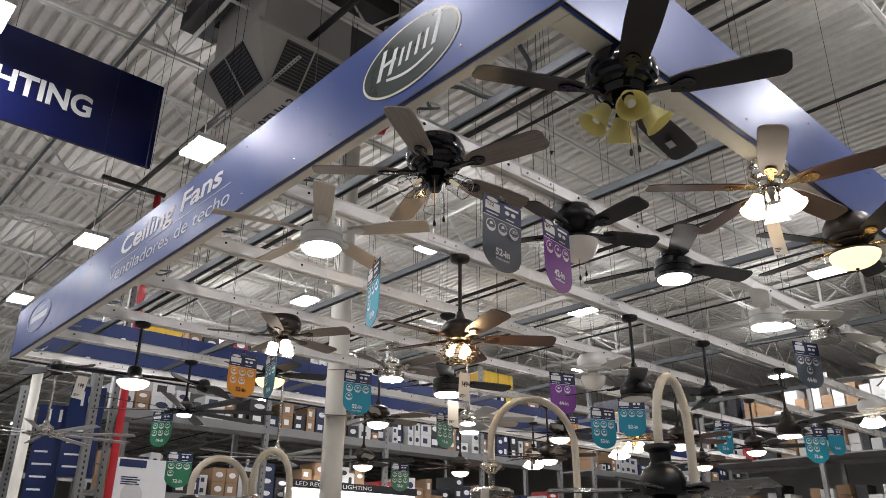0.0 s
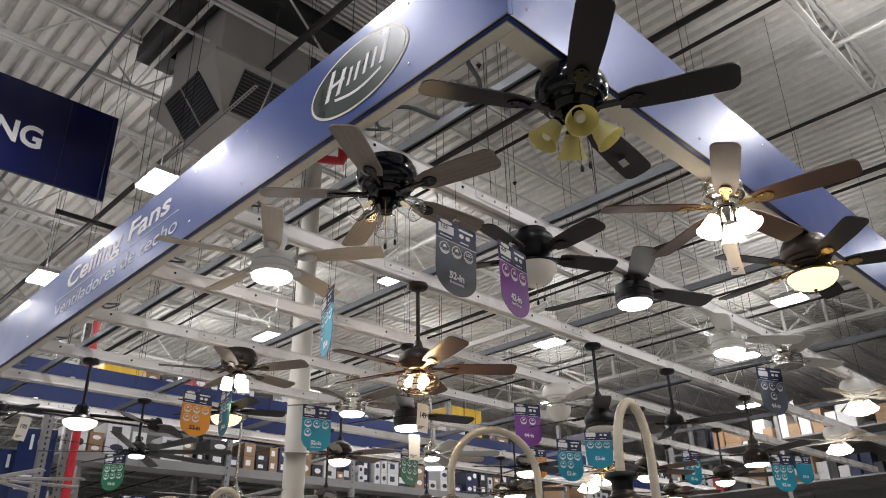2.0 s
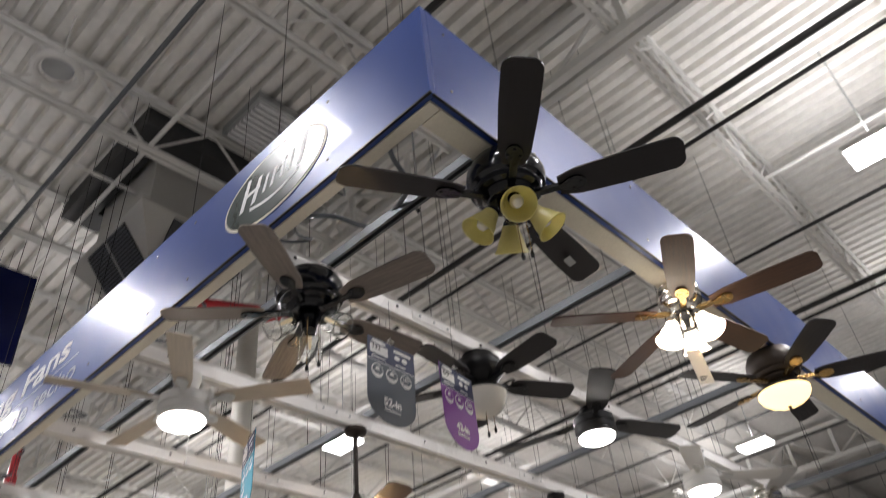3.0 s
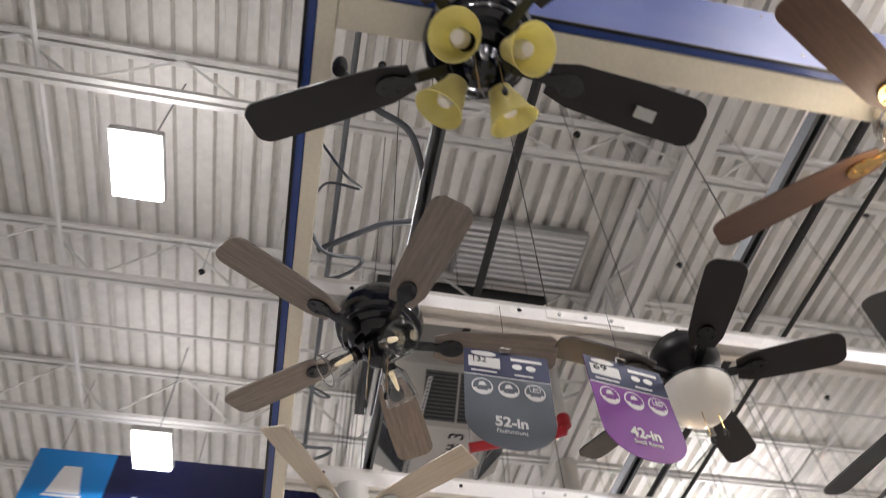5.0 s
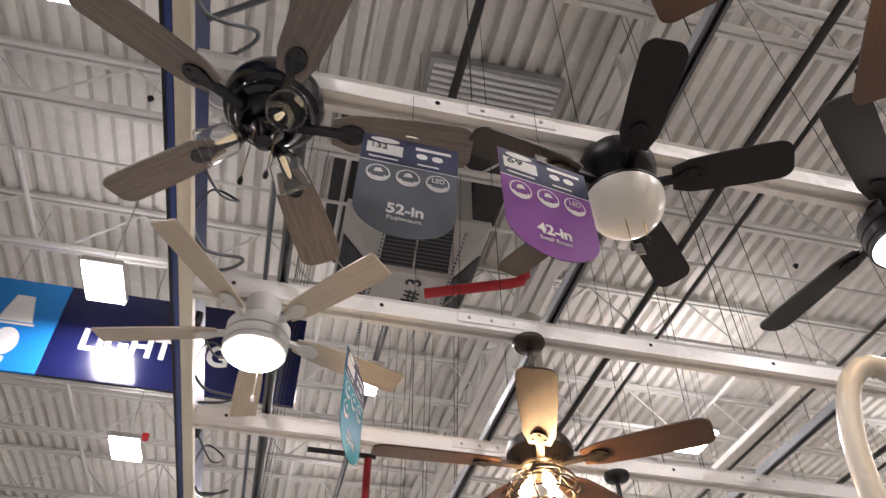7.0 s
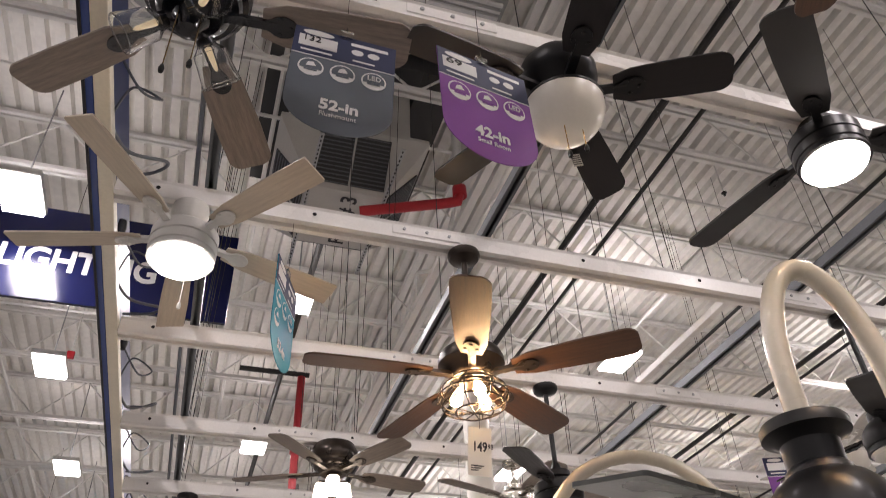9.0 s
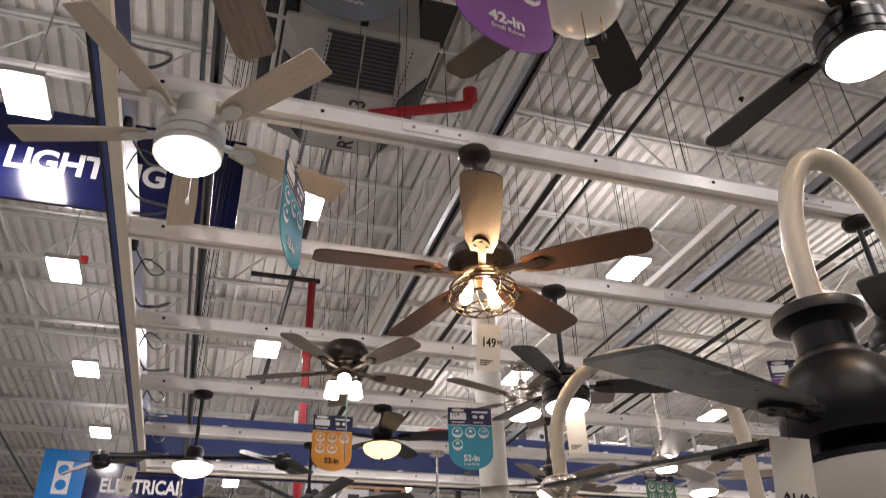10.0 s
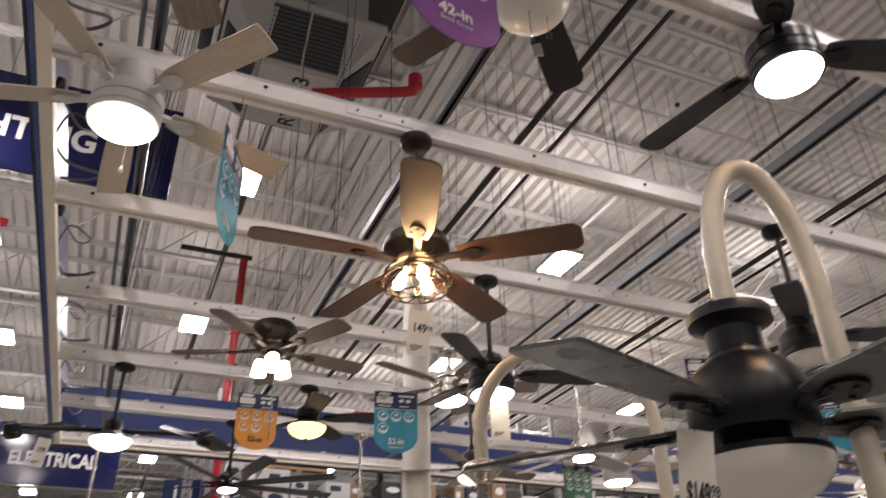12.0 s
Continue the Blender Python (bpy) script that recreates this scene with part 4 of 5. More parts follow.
ceiling_fan(0.965, 3.79, "brushed nickel ceiling fan on a low stand", top=2.165, a0=0, n=5, R=0.6, body=M_NICKEL, blade=M_W_GREY, shape=NICK, light="none", group="low display fans")
ceiling_fan(0.505, 3.79, "black ceiling fan on a low stand", top=2.135, a0=30, n=5, R=0.4, body=M_BLACK, blade=M_W_DARK, shape=NICK, light="none", group="low display fans")


# ---------- hanging signs ----------
def fan_sign(x, y, ztop, yaw, mat, size, sub, icons, label, w=0.285, h=0.40, tilt=0.0, price="", rail_z=RZ):
    s = thing("hanging_sign", pose(x, y, ztop, 0, tilt, yaw), label, "hanging sign", "fan size signs")
    arc = [(w / 2 * math.cos(a), -h + 0.11 + 0.11 * math.sin(a)) for a in (-math.pi * i / 16 for i in range(17))]
    outline = [(w / 2, 0)] + arc + [(-w / 2, 0)]
    part("board", plate(outline, 0.003), mat, s)
    part("header", plate(oblong(-w / 2 + 0.0005, -h * 0.285, w / 2 - 0.0005, -0.0005), 0.0008), M_HEADER, s, m=pose(0, -0.001, 0))
    part("header_rule", plate(oblong(-w / 2 + 0.0005, -h * 0.292, w / 2 - 0.0005, -h * 0.285), 0.0008), M_WHITE, s, m=pose(0, -0.001, 0))
    part("price_label", plate(oblong(-w * 0.45, -h * 0.2, -w * 0.08, -h * 0.085), 0.0008), M_WHITE, s, m=pose(0, -0.002, 0))
    if price:
        write("price", price, 0.032, M_INK, s, -w * 0.42, -0.0032, -h * 0.145, w * 0.18)
    for x0, x1, z0, z1 in ((0.05, 0.42, -0.085, -0.055), (-0.42, -0.12, -0.25, -0.235), (0.08, 0.3, -0.25, -0.235)):
        part("print_bar", plate(oblong(w * x0, h * z0, w * x1, h * z1), 0.0006), M_WHITE, s, m=pose(0, -0.002, 0))
    part("print_oval", plate(ellipse(-w * 0.27, -h * 0.045, w * 0.15, h * 0.028, 20), 0.0006), M_WHITE, s, m=pose(0, -0.002, 0))
    for cx in (0.12, 0.28):
        part("print_oval", plate(ellipse(w * cx, -h * 0.15, w * 0.06, h * 0.03, 16), 0.0006), M_WHITE, s, m=pose(0, -0.002, 0))
    cols = 3
    for i in range(icons):
        cx, cz = w * (-0.3 + 0.3 * (i % cols)), -h * (0.41 + 0.2 * (i // cols))
        if icons < 3:
            cx = w * (-0.17 + 0.34 * i)
        if i == 3 and icons == 4:
            cx = 0.0 if mat is M_TEXTGREY else cx
        r = w * 0.122
        part("icon", plate(ellipse(cx, cz, r, r, 24), 0.0008), M_WHITE, s, m=pose(0, -0.001, 0))
        bow = [(cx + r * 0.86 * math.cos(a), cz + r * 0.86 * math.sin(a)) for a in [math.pi * (-0.1 + 1.2 * k / 14) for k in range(15)]]
        part("icon_face", plate(bow, 0.0006), mat, s, m=pose(0, -0.0022, 0))
        if (i + len(size)) % 3 == 1 and icons in (3, 4, 5):
            write("icon_text", "LED", r * 0.75, M_WHITE, s, cx, -0.003, cz + r * 0.02, r * 1.1, True)
        else:
            part("icon_glyph", plate([(cx - r * 0.4, cz), (cx + r * 0.4, cz + r * 0.1), (cx + r * 0.15, cz + r * 0.55), (cx - r * 0.25, cz + r * 0.45)], 0.0004), M_WHITE, s, m=pose(0, -0.003, 0))
        part("icon_caption", plate(oblong(cx - r * 0.5, cz - r * 0.48, cx + r * 0.5, cz - r * 0.3), 0.0004), mat, s, m=pose(0, -0.0024, 0))
    dark = M_INK if mat is M_ORANGE else M_WHITE
    zz = -h * (0.79 if icons < 4 else 0.86)
    write("size", size, 0.052, dark, s, 0, -0.0016, zz, w * 0.36, True, bold=0.0015)
    if sub:
        write("room", sub, 0.022, dark, s, 0, -0.0016, zz - 0.026, w * 0.34, True)
    for o in [c for c in s.children if c.name.split(".")[0] != "board"]:
        part(o.name.split(".")[0], o.data, None, s, m=pose(0, 0.003, 0, 0, 0, 180) @ o.matrix_basis)
    part("clip", box(-0.018, -0.004, -0.012, 0.018, 0.006, 0.022), M_GLASS, s)
    part("string", tube(((0, 0.001, 0.02), (0, 0.001, max(0.03, rail_z + 0.026 - ztop))), 0.0012, 4), M_BLACK, s, m=pose(0, 0, 0, 0, -tilt, 0))
    return s


fan_sign(0.767, 1.045, 3.478, 0, M_TEXTGREY, "52-in", "Flushmount", 3, "dark grey hanging fan size sign with rounded bottom", price="132", tilt=2)
fan_sign(1.155, 1.01, 3.457, 11, M_PURPLE, "42-in", "Small Room", 3, "purple hanging fan size sign with rounded bottom", tilt=-2, w=0.296, h=0.395, price="69")
fan_sign(0.775, 2.155, 3.44, 68, M_TEAL, "52-in", "", 4, "teal hanging fan size sign turned edgewise")
fan_sign(2.185, 4.235, 3.35, -8, M_TEAL, "52-in", "Large Room", 4, "teal hanging fan size sign", price="159")
fan_sign(1.437, 5.05, 3.52, 0, M_ORANGE, "52-in", "", 5, "orange hanging fan size sign")
fan_sign(1.435, 4.52, 3.438, 79, M_DEEPTEAL, "54-in", "", 4, "deep teal hanging fan size sign turned edgewise")
fan_sign(4.682, 1.188, 3.489, -20, M_TEXTGREY, "44-in", "", 4, "dark grey hanging fan size sign")
fan_sign(3.93, 3.25, 3.45, -20, M_PURPLE, "44-in", "", 2, "purple hanging fan size sign")
fan_sign(6.465, 5.207, 3.602, -30, M_ORANGE, "52-in", "", 3, "orange hanging fan size sign", w=0.26)
fan_sign(4.48, 3.2, 3.17, -20, M_TEAL, "52-in", "", 5, "teal hanging fan size sign")
fan_sign(6.89, 3.2, 3.33, -15, M_TEAL, "53-in", "", 5, "teal hanging fan size sign")
fan_sign(4.99, 3.2, 3.34, -40, M_TEAL, "52-in", "", 3, "teal hanging fan size sign")
fan_sign(4.15, 5.2, 3.335, 5, M_PALEGREEN, "64-in", "", 6, "green hanging fan size sign")
fan_sign(4.379, 6.288, 2.874, -20, M_PALEGREEN, "60-in", "", 6, "grey green hanging fan size sign", w=0.24, h=0.34)
fan_sign(1.933, 7.32, 2.886, -20, M_GREEN, "72-in", "", 4, "green hanging fan size sign")
fan_sign(1.66, 7.32, 3.315, -62, M_GREEN, "84-in", "", 6, "dark green hanging fan size sign turned edgewise")
fan_sign(10.28, 3.2, 3.63, -30, M_TEAL, "52-in", "", 0, "teal hanging fan size sign")
fan_sign(7.007, 2.184, 3.156, -30, M_TEAL, "52-in", "", 5, "pale teal hanging fan size sign")

price_tag("cream paper price tag hanging under the cage-light fan", pose(1.50, 2.10, 2.86, 0, 4, -8), "149", "98", w=0.085, h=0.18)
price_tag("white paper price tag hanging from the black fan", pose(1.43, 0.73, 2.01, 0, 8, -20), "$149", "98", w=0.06, h=0.24)
price_tag("white paper price tag hanging from the twin fan", pose(0.125, 5.316, 3.150, 0, 8, -5), "199", "", w=0.085, h=0.19)
price_tag("glowing white price tag under a lit fan", pose(2.345, 3.12, 2.94, 0, 0, -12), "", "", w=0.1, h=0.2)
price_tag("cream price tag hanging from the chrome fan", pose(1.67, 0.05, 3.30, 0, -6, -40), "", "", w=0.07, h=0.17)
price_tag("white price label hanging from the nickel fan", pose(1.59, 2.0, 2.14, 0, 5, -15), "", "", w=0.09, h=0.15)


# ---------- hanging department signs ----------
def dept_sign(x0, x1, z0, z1, y, text, pic, label):
    s = thing("department_sign", pose(x0, y, z0), label, "sign", "department signs")
    W, H = x1 - x0, z1 - z0
    pw = H * 0.72
    part("board", box(pw + 0.001, 0, 0, W, 0.04, H, 0.003), M_SIGNNAVY, s)
    part("picture_panel", box(0, 0, 0, pw, 0.04, H, 0.003), M_SIGNBLUE, s)
    part("seam", box(W * 0.84, -0.0008, 0.0, W * 0.84 + 0.003, 0, H), M_NAVY, s)
    if text:
        write("lettering", text, H * 0.32, M_WHITE, s, pw + 0.25, -0.002, H * 0.32, 1.36 if W > 2.6 else W - pw - 0.35, bold=0.010)
    if pic == "lamp":
        part("pictogram", plate([(pw * 0.3, H * 0.52), (pw * 0.72, H * 0.52), (pw * 0.62, H * 0.82), (pw * 0.4, H * 0.82)], 0.001), M_WHITE, s, m=pose(0, -0.002, 0))
        part("pictogram", plate(ellipse(pw * 0.5, H * 0.3, pw * 0.16, H * 0.15, 24), 0.001), M_WHITE, s, m=pose(0, -0.002, 0))
        part("pictogram", plate(oblong(pw * 0.42, H * 0.08, pw * 0.58, H * 0.14), 0.001), M_WHITE, s, m=pose(0, -0.002, 0))
        part("pictogram", plate(oblong(pw * 0.27, H * 0.485, pw * 0.75, H * 0.51), 0.001), M_WHITE, s, m=pose(0, -0.002, 0))
    else:
        part("pictogram", plate(oblong(pw * 0.32, H * 0.25, pw * 0.68, H * 0.8), 0.001), M_WHITE, s, m=pose(0, -0.002, 0))
        for zc in (0.4, 0.65):
            part("pictogram", plate(ellipse(pw * 0.5, H * zc, pw * 0.12, H * 0.09, 20), 0.001), M_SIGNBLUE, s, m=pose(0, -0.004, 0))
    for xx in (0.2, W / 2, W - 0.2):
        part("cable", tube(((xx, 0.02, H), (xx, 0.02, DECK + 0.03 - z0)), 0.003, 5), M_BLACK, s)


dept_sign(-2.45, 0.58, 5.57, 6.594, 5.96, "LIGHTING", "lamp", "glossy navy hanging department sign with lamp pictogram")
dept_sign(-2.01, 0.66, 4.73, 5.73, 14.0, "ELECTRICAL", "outlet", "glossy navy hanging department sign with outlet pictogram")
dept_sign(-1.0, 1.25, 4.25, 5.0, 18.8, "", "outlet", "distant navy hanging department sign")


# ---------- roof unit diffuser ----------
def roof_unit():
    u = thing("air_diffuser", pose(1.40, 4.87, 6.12), "grey sheet metal air diffuser hanging under the roof with dark grilles", "air diffuser")
    a, b, ha, hb, H = 0.33, 0.38, 0.655, 0.72, 0.42
    bm = bmesh.new()
    lo = [bm.verts.new(p) for p in ((-a, -b, 0), (a, -b, 0), (a, b, 0), (-a, b, 0))]
    hi = [bm.verts.new(p) for p in ((-ha, -hb, H), (ha, -hb, H), (ha, hb, H), (-ha, hb, H))]
    bm.faces.new(lo)
    bm.faces.new(hi)
    for i in range(4):
        j = (i + 1) % 4
        bm.faces.new((lo[i], lo[j], hi[j], hi[i]))
    body = part("body", bm, M_DUCT, u)
    part("duct", box(-0.52, -0.56, H, 0.52, 0.56, 1.6, 0.01), M_DUCT, u)
    part("collar", box(-0.65, -0.71, H, 0.65, 0.71, H + 0.05, 0.005), M_DUCT, u)
    for ang, half, dist, spread in ((0, a, b, hb - b), (90, b, a, ha - a), (180, a, b, hb - b), (270, b, a, ha - a)):
        L = math.hypot(spread, H)
        tilt = math.degrees(math.atan2(H, spread))
        m = pose(0, 0, 0, 0, 0, ang) @ pose(0, -dist, 0, 180 - tilt, 0, 0)
        g = part("grille", box(-half + 0.02, 0.05, 0.002, half - 0.02, L - 0.05, 0.012), M_GRILL_GAP, u, "dark louvred grille", m=m)
        for i in range(13):
            yy = 0.06 + (L - 0.12) * i / 12
            part("slat", box(-half + 0.025, yy - 0.006, 0.012, half - 0.025, yy + 0.004, 0.018), M_STRUT, g)
        part("mullion", box(-0.008, 0.05, 0.012, 0.008, L - 0.05, 0.022), M_DUCT, g)
    for sx in (-1, 1):
        part("slotted_angle", box(sx * a - 0.018, -1.0, -0.012, sx * a + 0.018, 0.75, -0.004), M_GALV, u)
        for i in range(34):
            part("slot", box(sx * a - 0.006, -0.98 + i * 0.05, -0.0135, sx * a + 0.006, -0.955 + i * 0.05, -0.012), M_HOLE, u)
    me, w = words("RTU# 3", 0.17, M_INK, 0.0, 0.003)
    turn = Matrix(((0, 0, -1, 0.10), (-1, 0, 0, 0.34), (0, 1, 0, -0.005), (0, 0, 0, 1)))
    part("stencil", me, M_INK, u, m=turn @ Matrix.Diagonal((0.66 / w, 1, 1.15, 1)))
    return u


roof_unit()
# the shaded gap between duct and roof opening is modelled as near-black sheets
curb = thing("roof_curb", pose(1.40, 4.87, 0), "roof opening around the hanging duct, its shade shaped as dark sheets", "roof curb")
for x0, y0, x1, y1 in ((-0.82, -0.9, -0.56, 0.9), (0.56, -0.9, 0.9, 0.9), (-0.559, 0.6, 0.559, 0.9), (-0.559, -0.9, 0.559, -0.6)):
    part("liner", box(x0, y0, 7.28, x1, y1, 7.545), M_GRILL_GAP, curb)
# louvred smoke vent under the deck
v = thing("roof_vent", pose(1.87, 3.46, 7.44), "bright louvred metal roof vent between the joists", "vent")
part("frame", box(-0.62, -0.32, 0.0, 0.62, 0.32, 0.1, 0.005), M_GALV, v)
for i in range(9):
    part("slat", box(-0.58, -0.28 + i * 0.066, -0.03, 0.58, -0.25 + i * 0.066, -0.001), M_WHITE, v)

# sprinkler pipes
p = thing("sprinkler_pipe", pose(0, 0, 0), "red sprinkler pipe elbow joined to a white riser", "pipe")
part("red_arm", tube(((1.50, 4.42, 5.86), (2.18, 4.19, 5.91), (2.28, 4.16, 5.93), (2.30, 4.16, 6.02)), 0.045, 14), M_RED, p, smooth=True)
part("coupling", lathe(((0.0, -0.05), (0.06, -0.05), (0.06, 0.05), (0.0, 0.05)), 16), M_RED, p, m=pose(2.30, 4.16, 6.04), smooth=True)
part("riser", tube(((2.30, 4.16, 6.02), (2.30, 4.16, 7.58)), 0.042, 14), M_JOIST, p, smooth=True)
p = thing("sprinkler_pipe", pose(1.66, 8.68, 0), "tall red sprinkler standpipe with black cross pipe", "pipe")
part("standpipe", tube(((0, 0, 0.0), (0, 0, 6.6)), 0.05, 14), M_RED, p, smooth=True)
part("cross_pipe", tube(((-0.8, 0, 6.64), (0.1, 0, 6.64)), 0.035, 12), M_BLACKPIPE, p, smooth=True)
part("coupling", lathe(((0.0, -0.06), (0.068, -0.06), (0.068, 0.06), (0.0, 0.06)), 16), M_RED, p, m=pose(0, 0, 5.6), smooth=True)
for x, y in ((1.9, 1.9), (0.3, 1.6), (3.2, 3.0), (4.6, 2.2), (-1.0, 3.8), (5.4, 4.4)):
    s = thing("fire_sprinkler", pose(x, y, 7.0), "small dark sprinkler head on a drop pipe", "sprinkler", "sprinkler heads")
    part("drop", tube(((0, 0, 0), (0, 0, 0.55)), 0.008, 6), M_JOIST, s)
    part("deflector", lathe(((0, 0), (0.03, 0.0), (0.03, -0.006), (0.012, -0.012), (0.014, -0.04), (0, -0.045)), 12), M_BLACK, s, smooth=True)

# flexible power whips near the panel
def whip(pts, label, r=0.011):
    ob = thing("power_whip", pose(*pts[0]), label, "cable", "power whips")
    p0 = Vector(pts[0])
    ps = [Vector(q) - p0 for q in pts]
    fine = []
    for i in range(len(ps) - 1):
        a, b = ps[max(i - 1, 0)], ps[i]
        c, d = ps[i + 1], ps[min(i + 2, len(ps) - 1)]
        for k in range(8):
            t = k / 8
            fine.append(0.5 * ((2 * b) + (c - a) * t + (2 * a - 5 * b + 4 * c - d) * t * t + (3 * b - a - 3 * c + d) * t ** 3))
    fine.append(ps[-1])
    part("conduit", tube(fine, r, 8), M_STRUT, ob, smooth=True)
    part("plug", lathe(((0, 0.05), (0.02, 0.045), (0.026, 0.0), (0.02, -0.03), (0, -0.035)), 14), M_BLACK, ob, smooth=True)


whip(((0.1, 0.35, 3.95), (0.22, 0.42, 3.86), (0.36, 0.48, 3.8), (0.44, 0.78, 3.84), (0.3, 0.9, 3.9), (0.1, 1.0, 3.84)), "grey flexible conduit whip with black plug")
for k, y in enumerate(RAILS):
    whip(((0.05, y - 0.5, 3.95), (0.16, y - 0.46, 3.80), (0.22, y - 0.36, 3.88), (0.10, y - 0.3, 3.98), (0.045, y - 0.24, 3.88)), "black looped power cord with plug by the panel", 0.005)
    whip(((0.03, y - 0.28, 3.86), (0.12, y - 0.2, 3.72 + 0.03 * (k % 3)), (0.26, y - 0.12, 3.80), (0.2, y - 0.02, 3.82), (0.08, y + 0.04, 3.84)), "grey flexible conduit whip with black plug", 0.007)


# ---------- racks at the rear ----------
def rack(x, y, length, yaw, levels, label, fill=(), seed=1, stock=False):
    rnd = random.Random(seed)
    r = thing("storage_rack", pose(x, y, 0, 0, 0, yaw), label, "rack", "storage racks")
    hgt = levels[-1] + 0.9
    n = int(length / 2.4)
    for i in range(n + 1):
        for yy in (0, 1.0):
            part("upright", box(i * 2.4 - 0.04, yy - 0.035, 0, i * 2.4 + 0.04, yy + 0.035, hgt), M_RACK, r)
            if yy == 0:
                for k in range(int(hgt / 0.1)):
                    SL = SHARED.setdefault("slot", None)
                    if SL is None:
                        o = part("slot", box(-0.008, -0.0375, 0, 0.008, -0.0352, 0.03), M_HOLE, r, m=pose(i * 2.4 - 0.018, 0, 0.05 + 0.1 * k))
                        SHARED["slot"] = o.data
                    elif k * 0.1 > 2.0:
                        part("slot", SL, M_HOLE, r, m=pose(i * 2.4 - 0.018, 0, 0.05 + 0.1 * k))
    for z in levels:
        part("beam", box(0, -0.03, z - 0.13, length, 0.02, z, 0.004), M_RACK, r)
        part("shelf", box(0, 0.021, z - 0.03, length, 1.0, z), M_RACK, r)
    heap, heap_mats = bmesh.new(), [M_CARD, M_BOXWHITE, M_BOXNAVY, M_BOXBLACK, M_BOXRED, M_WHITE]
    for li, z in enumerate(levels):
        if li not in fill:
            continue
        cx = 0.08
        room = 0.62 if li < len(levels) - 1 else 0.55
        while cx < length - 0.3:
            w = rnd.choice((0.13, 0.16, 0.2, 0.22, 0.26, 0.34))
            stack, d = rnd.choice((1, 2, 2, 2, 3)), rnd.uniform(0.35, 0.6)
            h = min(room / stack, rnd.uniform(0.13, 0.27))
            mat = rnd.choice((M_CARD, M_CARD, M_BOXWHITE, M_BOXWHITE, M_BOXWHITE, M_BOXNAVY, M_BOXBLACK, M_BOXRED if rnd.random() < 0.25 else M_BOXBLACK))
            yy = rnd.uniform(0.0, 0.12)
            for k in range(stack):
                if stock:
                    for x0, y0, z0, x1, y1, z1, hm in ((cx + 0.005, yy, 0.001, cx + w - 0.005, yy + d, h - 0.003, mat), (cx + w * 0.2, yy - 0.003, h * 0.3, cx + w * 0.65, yy - 0.001, h * 0.7, M_WHITE if mat is not M_BOXWHITE else M_BOXNAVY)):
                        seen = len(heap.faces)
                        bm_box(heap, x0, y0, z + k * h + z0, x1, y1, z + k * h + z1)
                        heap.faces.ensure_lookup_table()
                        for face in heap.faces[seen:]:
                            face.material_index = heap_mats.index(hm)
                    continue
                b = thing("carton", r.matrix_basis @ pose(cx + w / 2, yy, z + k * h, 0, 0, rnd.uniform(-2, 2)), {M_CARD: "brown cardboard carton on a rack shelf", M_BOXWHITE: "white printed carton on a rack shelf", M_BOXNAVY: "navy printed carton on a rack shelf", M_BOXRED: "red printed carton on a rack shelf", M_BOXBLACK: "black printed carton on a rack shelf"}[mat], "box", "cartons")
                part("carton_body", box(-w / 2 + 0.005, 0, 0.001, w / 2 - 0.005, d, h - 0.003), mat, b)
                lab = M_WHITE if mat is not M_BOXWHITE else rnd.choice((M_BOXNAVY, M_BOXBLACK))
                part("label", plate(oblong(-w * 0.3, h * 0.3, w * 0.12, h * 0.72) if rnd.random() < 0.5 else ellipse(0, h * 0.5, w * 0.28, h * 0.2, 16), 0.002), lab, b, m=pose(0, -0.003, 0))
            cx += w + rnd.uniform(0.0, 0.05)
    if stock:
        goods = tagged(part("carton_stock", heap, heap_mats[0], m=r.matrix_basis.copy()), "rows of small mixed cartons filling a far rack", "boxes", kind="stuff")
        for hm in heap_mats[1:]:
            goods.data.materials.append(hm)
    else:
        heap.free()


rack(1.80, 9.45, 9.6, 0, (1.3, 2.6, 3.69, 4.55), "grey steel storage rack full of cartons behind the fan display", seed=3, fill=(1, 2, 3))
rack(12.6, 9.45, 7.2, 0, (1.3, 2.6, 3.69, 4.55), "grey steel storage rack full of cartons behind the fan display", stock=True, seed=5, fill=(2, 3))
rack(14.6, -2.4, 9.6, 90, (1.3, 2.6, 3.69, 4.55), "grey steel storage rack along the side aisle", stock=True, seed=8, fill=(1, 2, 3))
rack(12.6, -12.2, 9.6, 90, (1.3, 2.6, 3.69), "grey steel storage rack along the side aisle", stock=True, seed=12, fill=(2,))
rack(0.5, 21.0, 9.6, 0, (1.5, 2.75, 3.78), "distant grey steel storage rack", seed=9)


def wrapped_pallet(x, y, z, w, d, h, mat, label):
    t = thing("wrapped_pallet", pose(x, y, z), label, "pallet load")
    part("load", box(0, 0, 0.1, w, d, h, 0.03), mat, t)
    for i in range(5):
        part("deck_board", box(0, i * d / 5 + 0.01, 0.06, w, (i + 1) * d / 5 - 0.03, 0.099), M_CARD, t)
    for i in range(3):
        part("runner", box(i * (w - 0.08) / 2, 0, 0.0, i * (w - 0.08) / 2 + 0.08, d, 0.059), M_CARD, t)
    part("wrap_band", box(-0.004, -0.004, h * 0.55, w + 0.004, d + 0.004, h * 0.66), M_WRAP if mat is M_YELLOW else M_YELLOW, t)


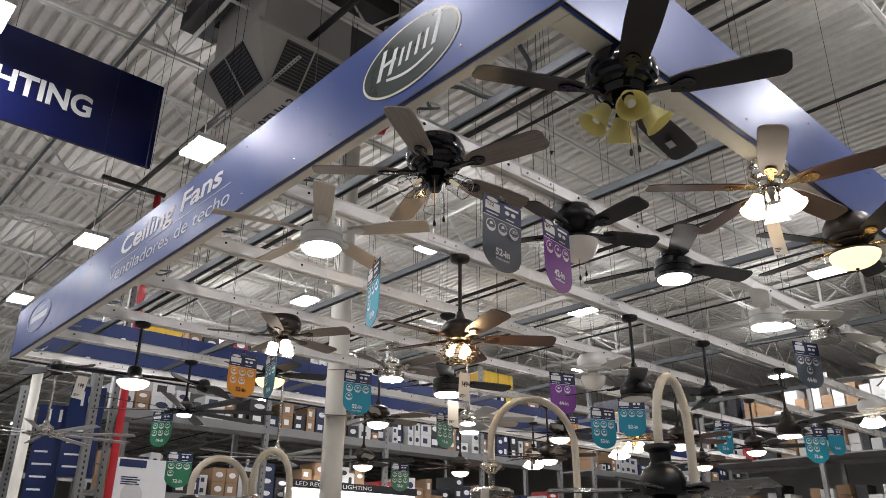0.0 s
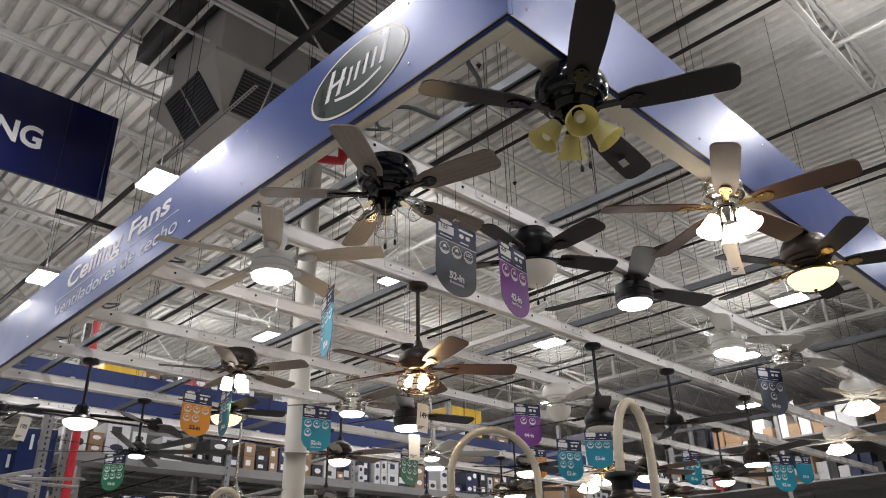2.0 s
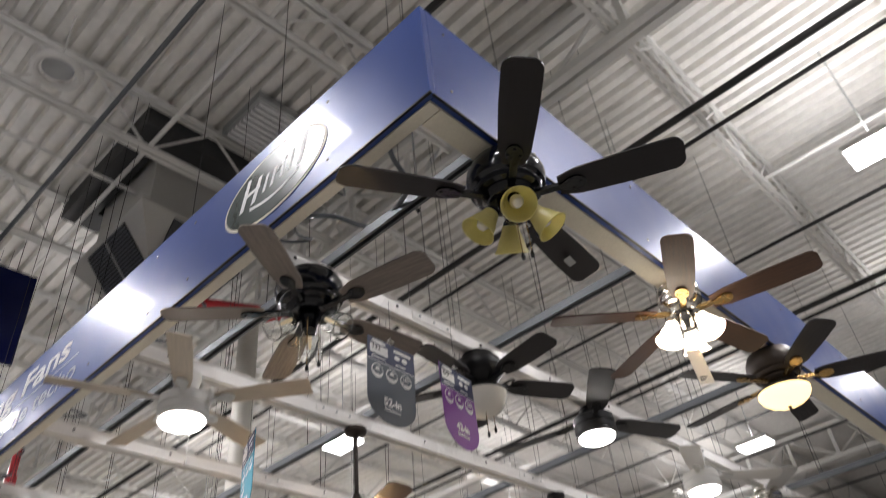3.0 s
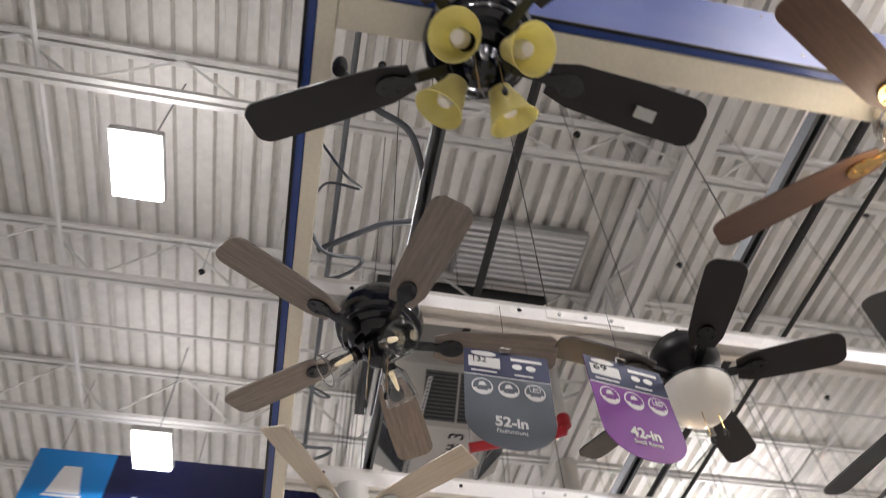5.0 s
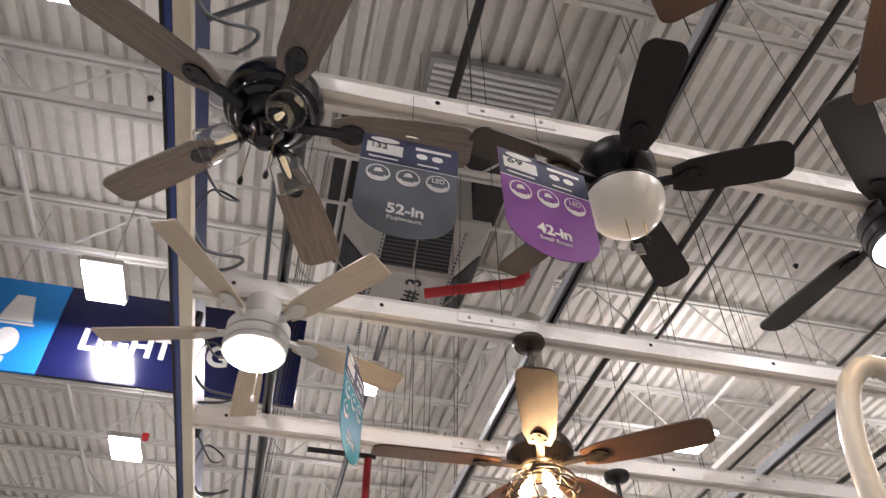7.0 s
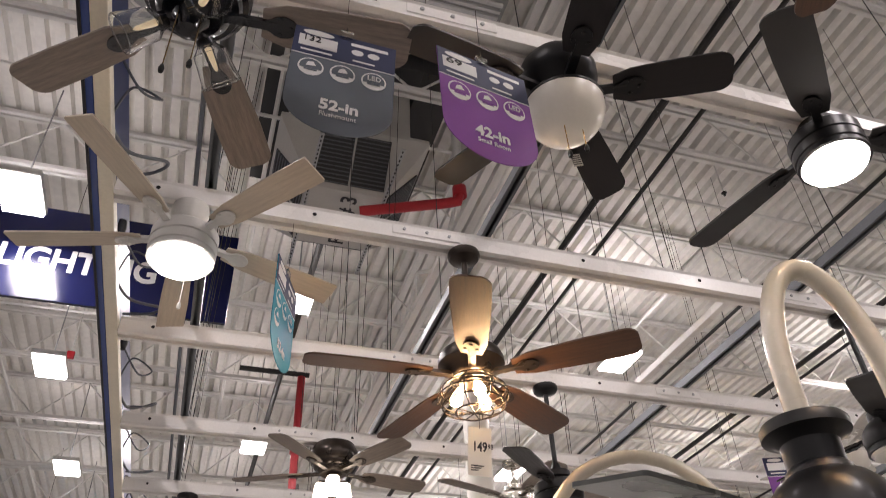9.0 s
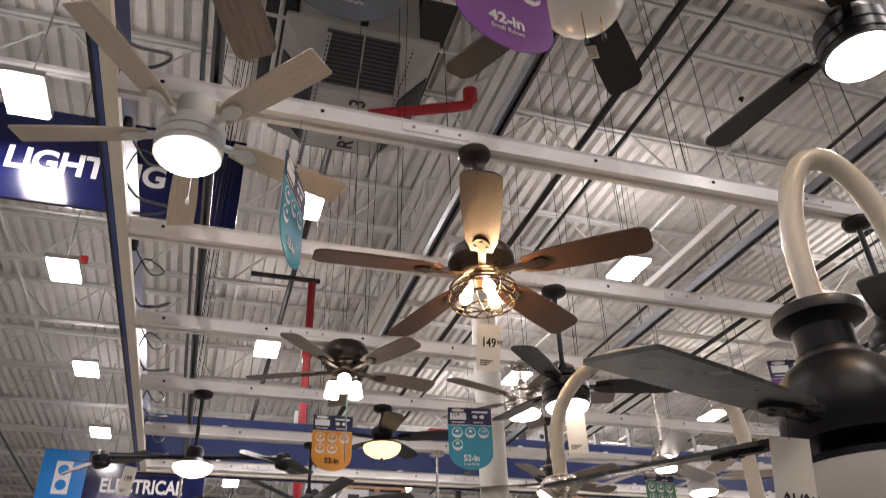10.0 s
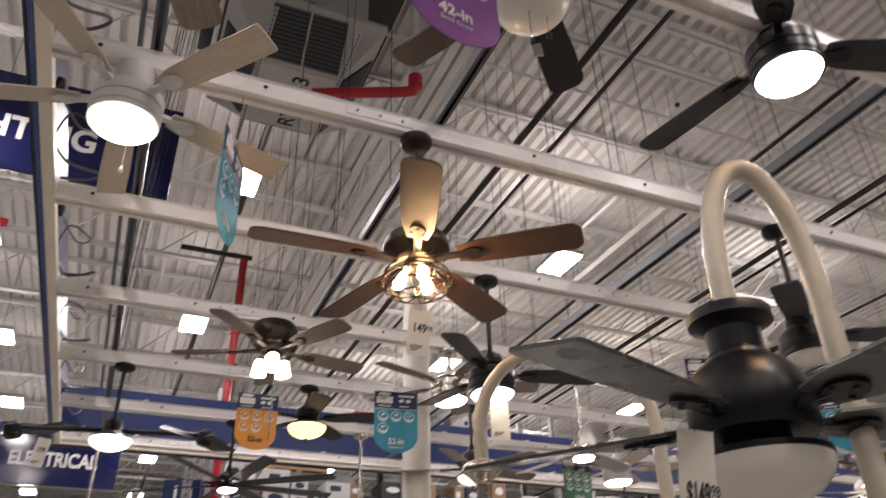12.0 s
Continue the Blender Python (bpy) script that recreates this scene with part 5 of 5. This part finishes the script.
wrapped_pallet(2.7, 11.1, 4.51, 0.9, 0.8, 0.95, M_YELLOW, "yellow stretch-wrapped pallet load high on the rack")
wrapped_pallet(9.25, 9.6, 4.56, 0.9, 0.8, 0.9, M_YELLOW, "yellow stretch-wrapped pallet load high on the rack")
wrapped_pallet(14.0, 9.6, 4.56, 1.6, 0.8, 0.95, M_WRAP, "black stretch-wrapped pallet load high on the rack")
tagged(part("pallet_shelf", box(2.5, 11.0, 4.35, 4.0, 12.1, 4.505), M_RACK), "grey rack shelf carrying a pallet load", kind="structure")
tagged(part("pallet_shelf_post", box(2.55, 11.05, 0, 2.63, 11.13, 4.349), M_RACK), "grey rack post", kind="structure")


# aisle number signs
def aisle_sign(x, y, z, w, h, number, label, yaw=0.0):
    s = thing("aisle_sign", pose(x, y, z, 0, 0, yaw), label, "aisle sign", "aisle signs")
    part("board", box(0, 0, 0, w, 0.2, h, 0.006), M_NAVY, s)
    write("number", number, w * 0.62, M_WHITE, s, w * 0.5, -0.002, h - w * 0.6, w * 0.6, True, bold=0.004)
    for i in range(4):
        part("print_bar", plate(oblong(w * 0.12, h * 0.1 + i * h * 0.13, w * (0.55 + 0.1 * (i % 3)), h * 0.12 + i * h * 0.13), 0.001), M_WHITE, s, m=pose(0, -0.002, 0))
    part("bracket", box(w * 0.4, 0.2, h * 0.6, w * 0.6, 0.5, h * 0.66), M_RACK, s)
    part("post", box(w * 0.42, 0.5, -z, w * 0.58, 0.58, h), M_RACK, s)


aisle_sign(1.14, 9.14, 2.68, 0.42, 1.15, "10", "navy aisle sign with white number at a rack end", -20)
aisle_sign(0.88, 9.47, 2.4, 0.36, 1.2, "11", "navy aisle sign with white number at a rack end", -20)


# ---------- small things ----------
s = thing("ceiling_speaker", pose(-0.38, 3.5, 6.8), "white round ring-shaped speaker hanging under the joists", "speaker")
part("rim", tube([(0.17 * math.cos(i * math.pi / 16), 0.17 * math.sin(i * math.pi / 16), 0) for i in range(32)], 0.035, 10, True), M_WHITEMETAL, s, smooth=True)
part("cone", lathe(((0.0, 0.06), (0.05, 0.055), (0.12, 0.02), (0.12, 0.03), (0.0, 0.09)), 24), M_GALV, s, smooth=True)
part("drop_rod", tube(((0, 0, 0.08), (0, 0, 0.79)), 0.008, 6), M_JOIST, s)
s = thing("fire_strobe", pose(-1.2, 9.0, 6.72), "small red fire alarm strobe on a drop conduit", "alarm")
part("strobe_body", box(-0.045, -0.03, -0.05, 0.045, 0.03, 0.05, 0.012), M_RED, s)
part("drop_conduit", tube(((0, 0, 0.05), (0, 0, 0.88)), 0.01, 6), M_JOIST, s)
for x, y, z, yaw in ((0.93, 0.14, 3.496, 10), (1.62, 1.33, 3.497, 50)):
    s = thing("blade_sticker", pose(x, y, z, 168 if x < 1.2 else 12, 0, yaw), "small white barcode sticker under a fan blade", "label", "stickers")
    part("paper", box(-0.03, -0.016, -0.0006, 0.03, 0.016, 0.0006), M_GALV, s)
    for i in range(5):
        part("print_bar", box(-0.024 + i * 0.01, -0.014, -0.001, -0.02 + i * 0.01, 0.014, -0.0007), M_INK, s)

# lit shelf display of recessed lights below the rack beam
d = thing("light_display", pose(4.6, 9.3, 2.29), "lit shelf display of white recessed downlights under a black header", "display")
part("back_panel", box(0, 0.1, 0, 2.6, 0.12, 0.5), M_WHITEMETAL, d)
part("header", box(0, -0.02, 0.5, 2.6, 0.02, 0.62), M_INK, d)
write("lettering", "LED RECESSED LIGHTING", 0.09, M_WHITE, d, 0.1, -0.0225, 0.53, 1.5)
part("light_strip", box(0, 0.03, 0.46, 2.6, 0.06, 0.49), M_LED, d)
for i in range(8):
    part("downlight", lathe(((0.0, 0.0), (0.07, 0.0), (0.1, 0.015), (0.11, 0.03), (0.0, 0.03)), 20), M_WHITEMETAL, d, m=pose(0.2 + 0.31 * i, 0.099, 0.24, 90, 0, 0), smooth=True)
part("bracket", box(0, 0.121, 0.2, 2.6, 0.15, 0.5), M_RACK, d)
s = thing("product_poster", pose(1.95, 9.35, 2.21), "white product poster with navy header at the rack end", "poster")
part("sheet", box(0, 0, 0, 0.72, 0.02, 0.8), M_WHITE, s)
part("easel_leg", box(0.33, 0.021, -2.21, 0.39, 0.05, 0.5), M_RACK, s)
part("header", box(0.03, -0.004, 0.68, 0.4, -0.0005, 0.78), M_NAVY, s)
part("picture", plate(ellipse(0.25, 0.32, 0.15, 0.15, 24), 0.002), M_BOXWHITE, s, m=pose(0, -0.004, 0))
for i in range(4):
    part("print_bar", plate(oblong(0.08, 0.54 - i * 0.03, 0.3 + 0.04 * (i % 2), 0.555 - i * 0.03), 0.002), M_NAVY, s, m=pose(0, -0.004, 0))
for x, y, w, h, yaw in ((0.2, 10.3, 0.05, 3.4, 0), (1.38, 8.95, 0.05, 4.4, 0), (0.9, 10.5, 0.05, 4.0, 0)):
    s = thing("rack_post", pose(x, y, 0), "grey perforated steel rack end post", "post", "rack posts")
    part("post", box(-w, -w, 0, w, w, h), M_RACK, s)
    for k in range(int((h - 2) / 0.07)):
        part("slot", box(-0.01, -w - 0.002, 2 + 0.07 * k, 0.01, -w - 0.0002, 2.035 + 0.07 * k), M_HOLE, s)
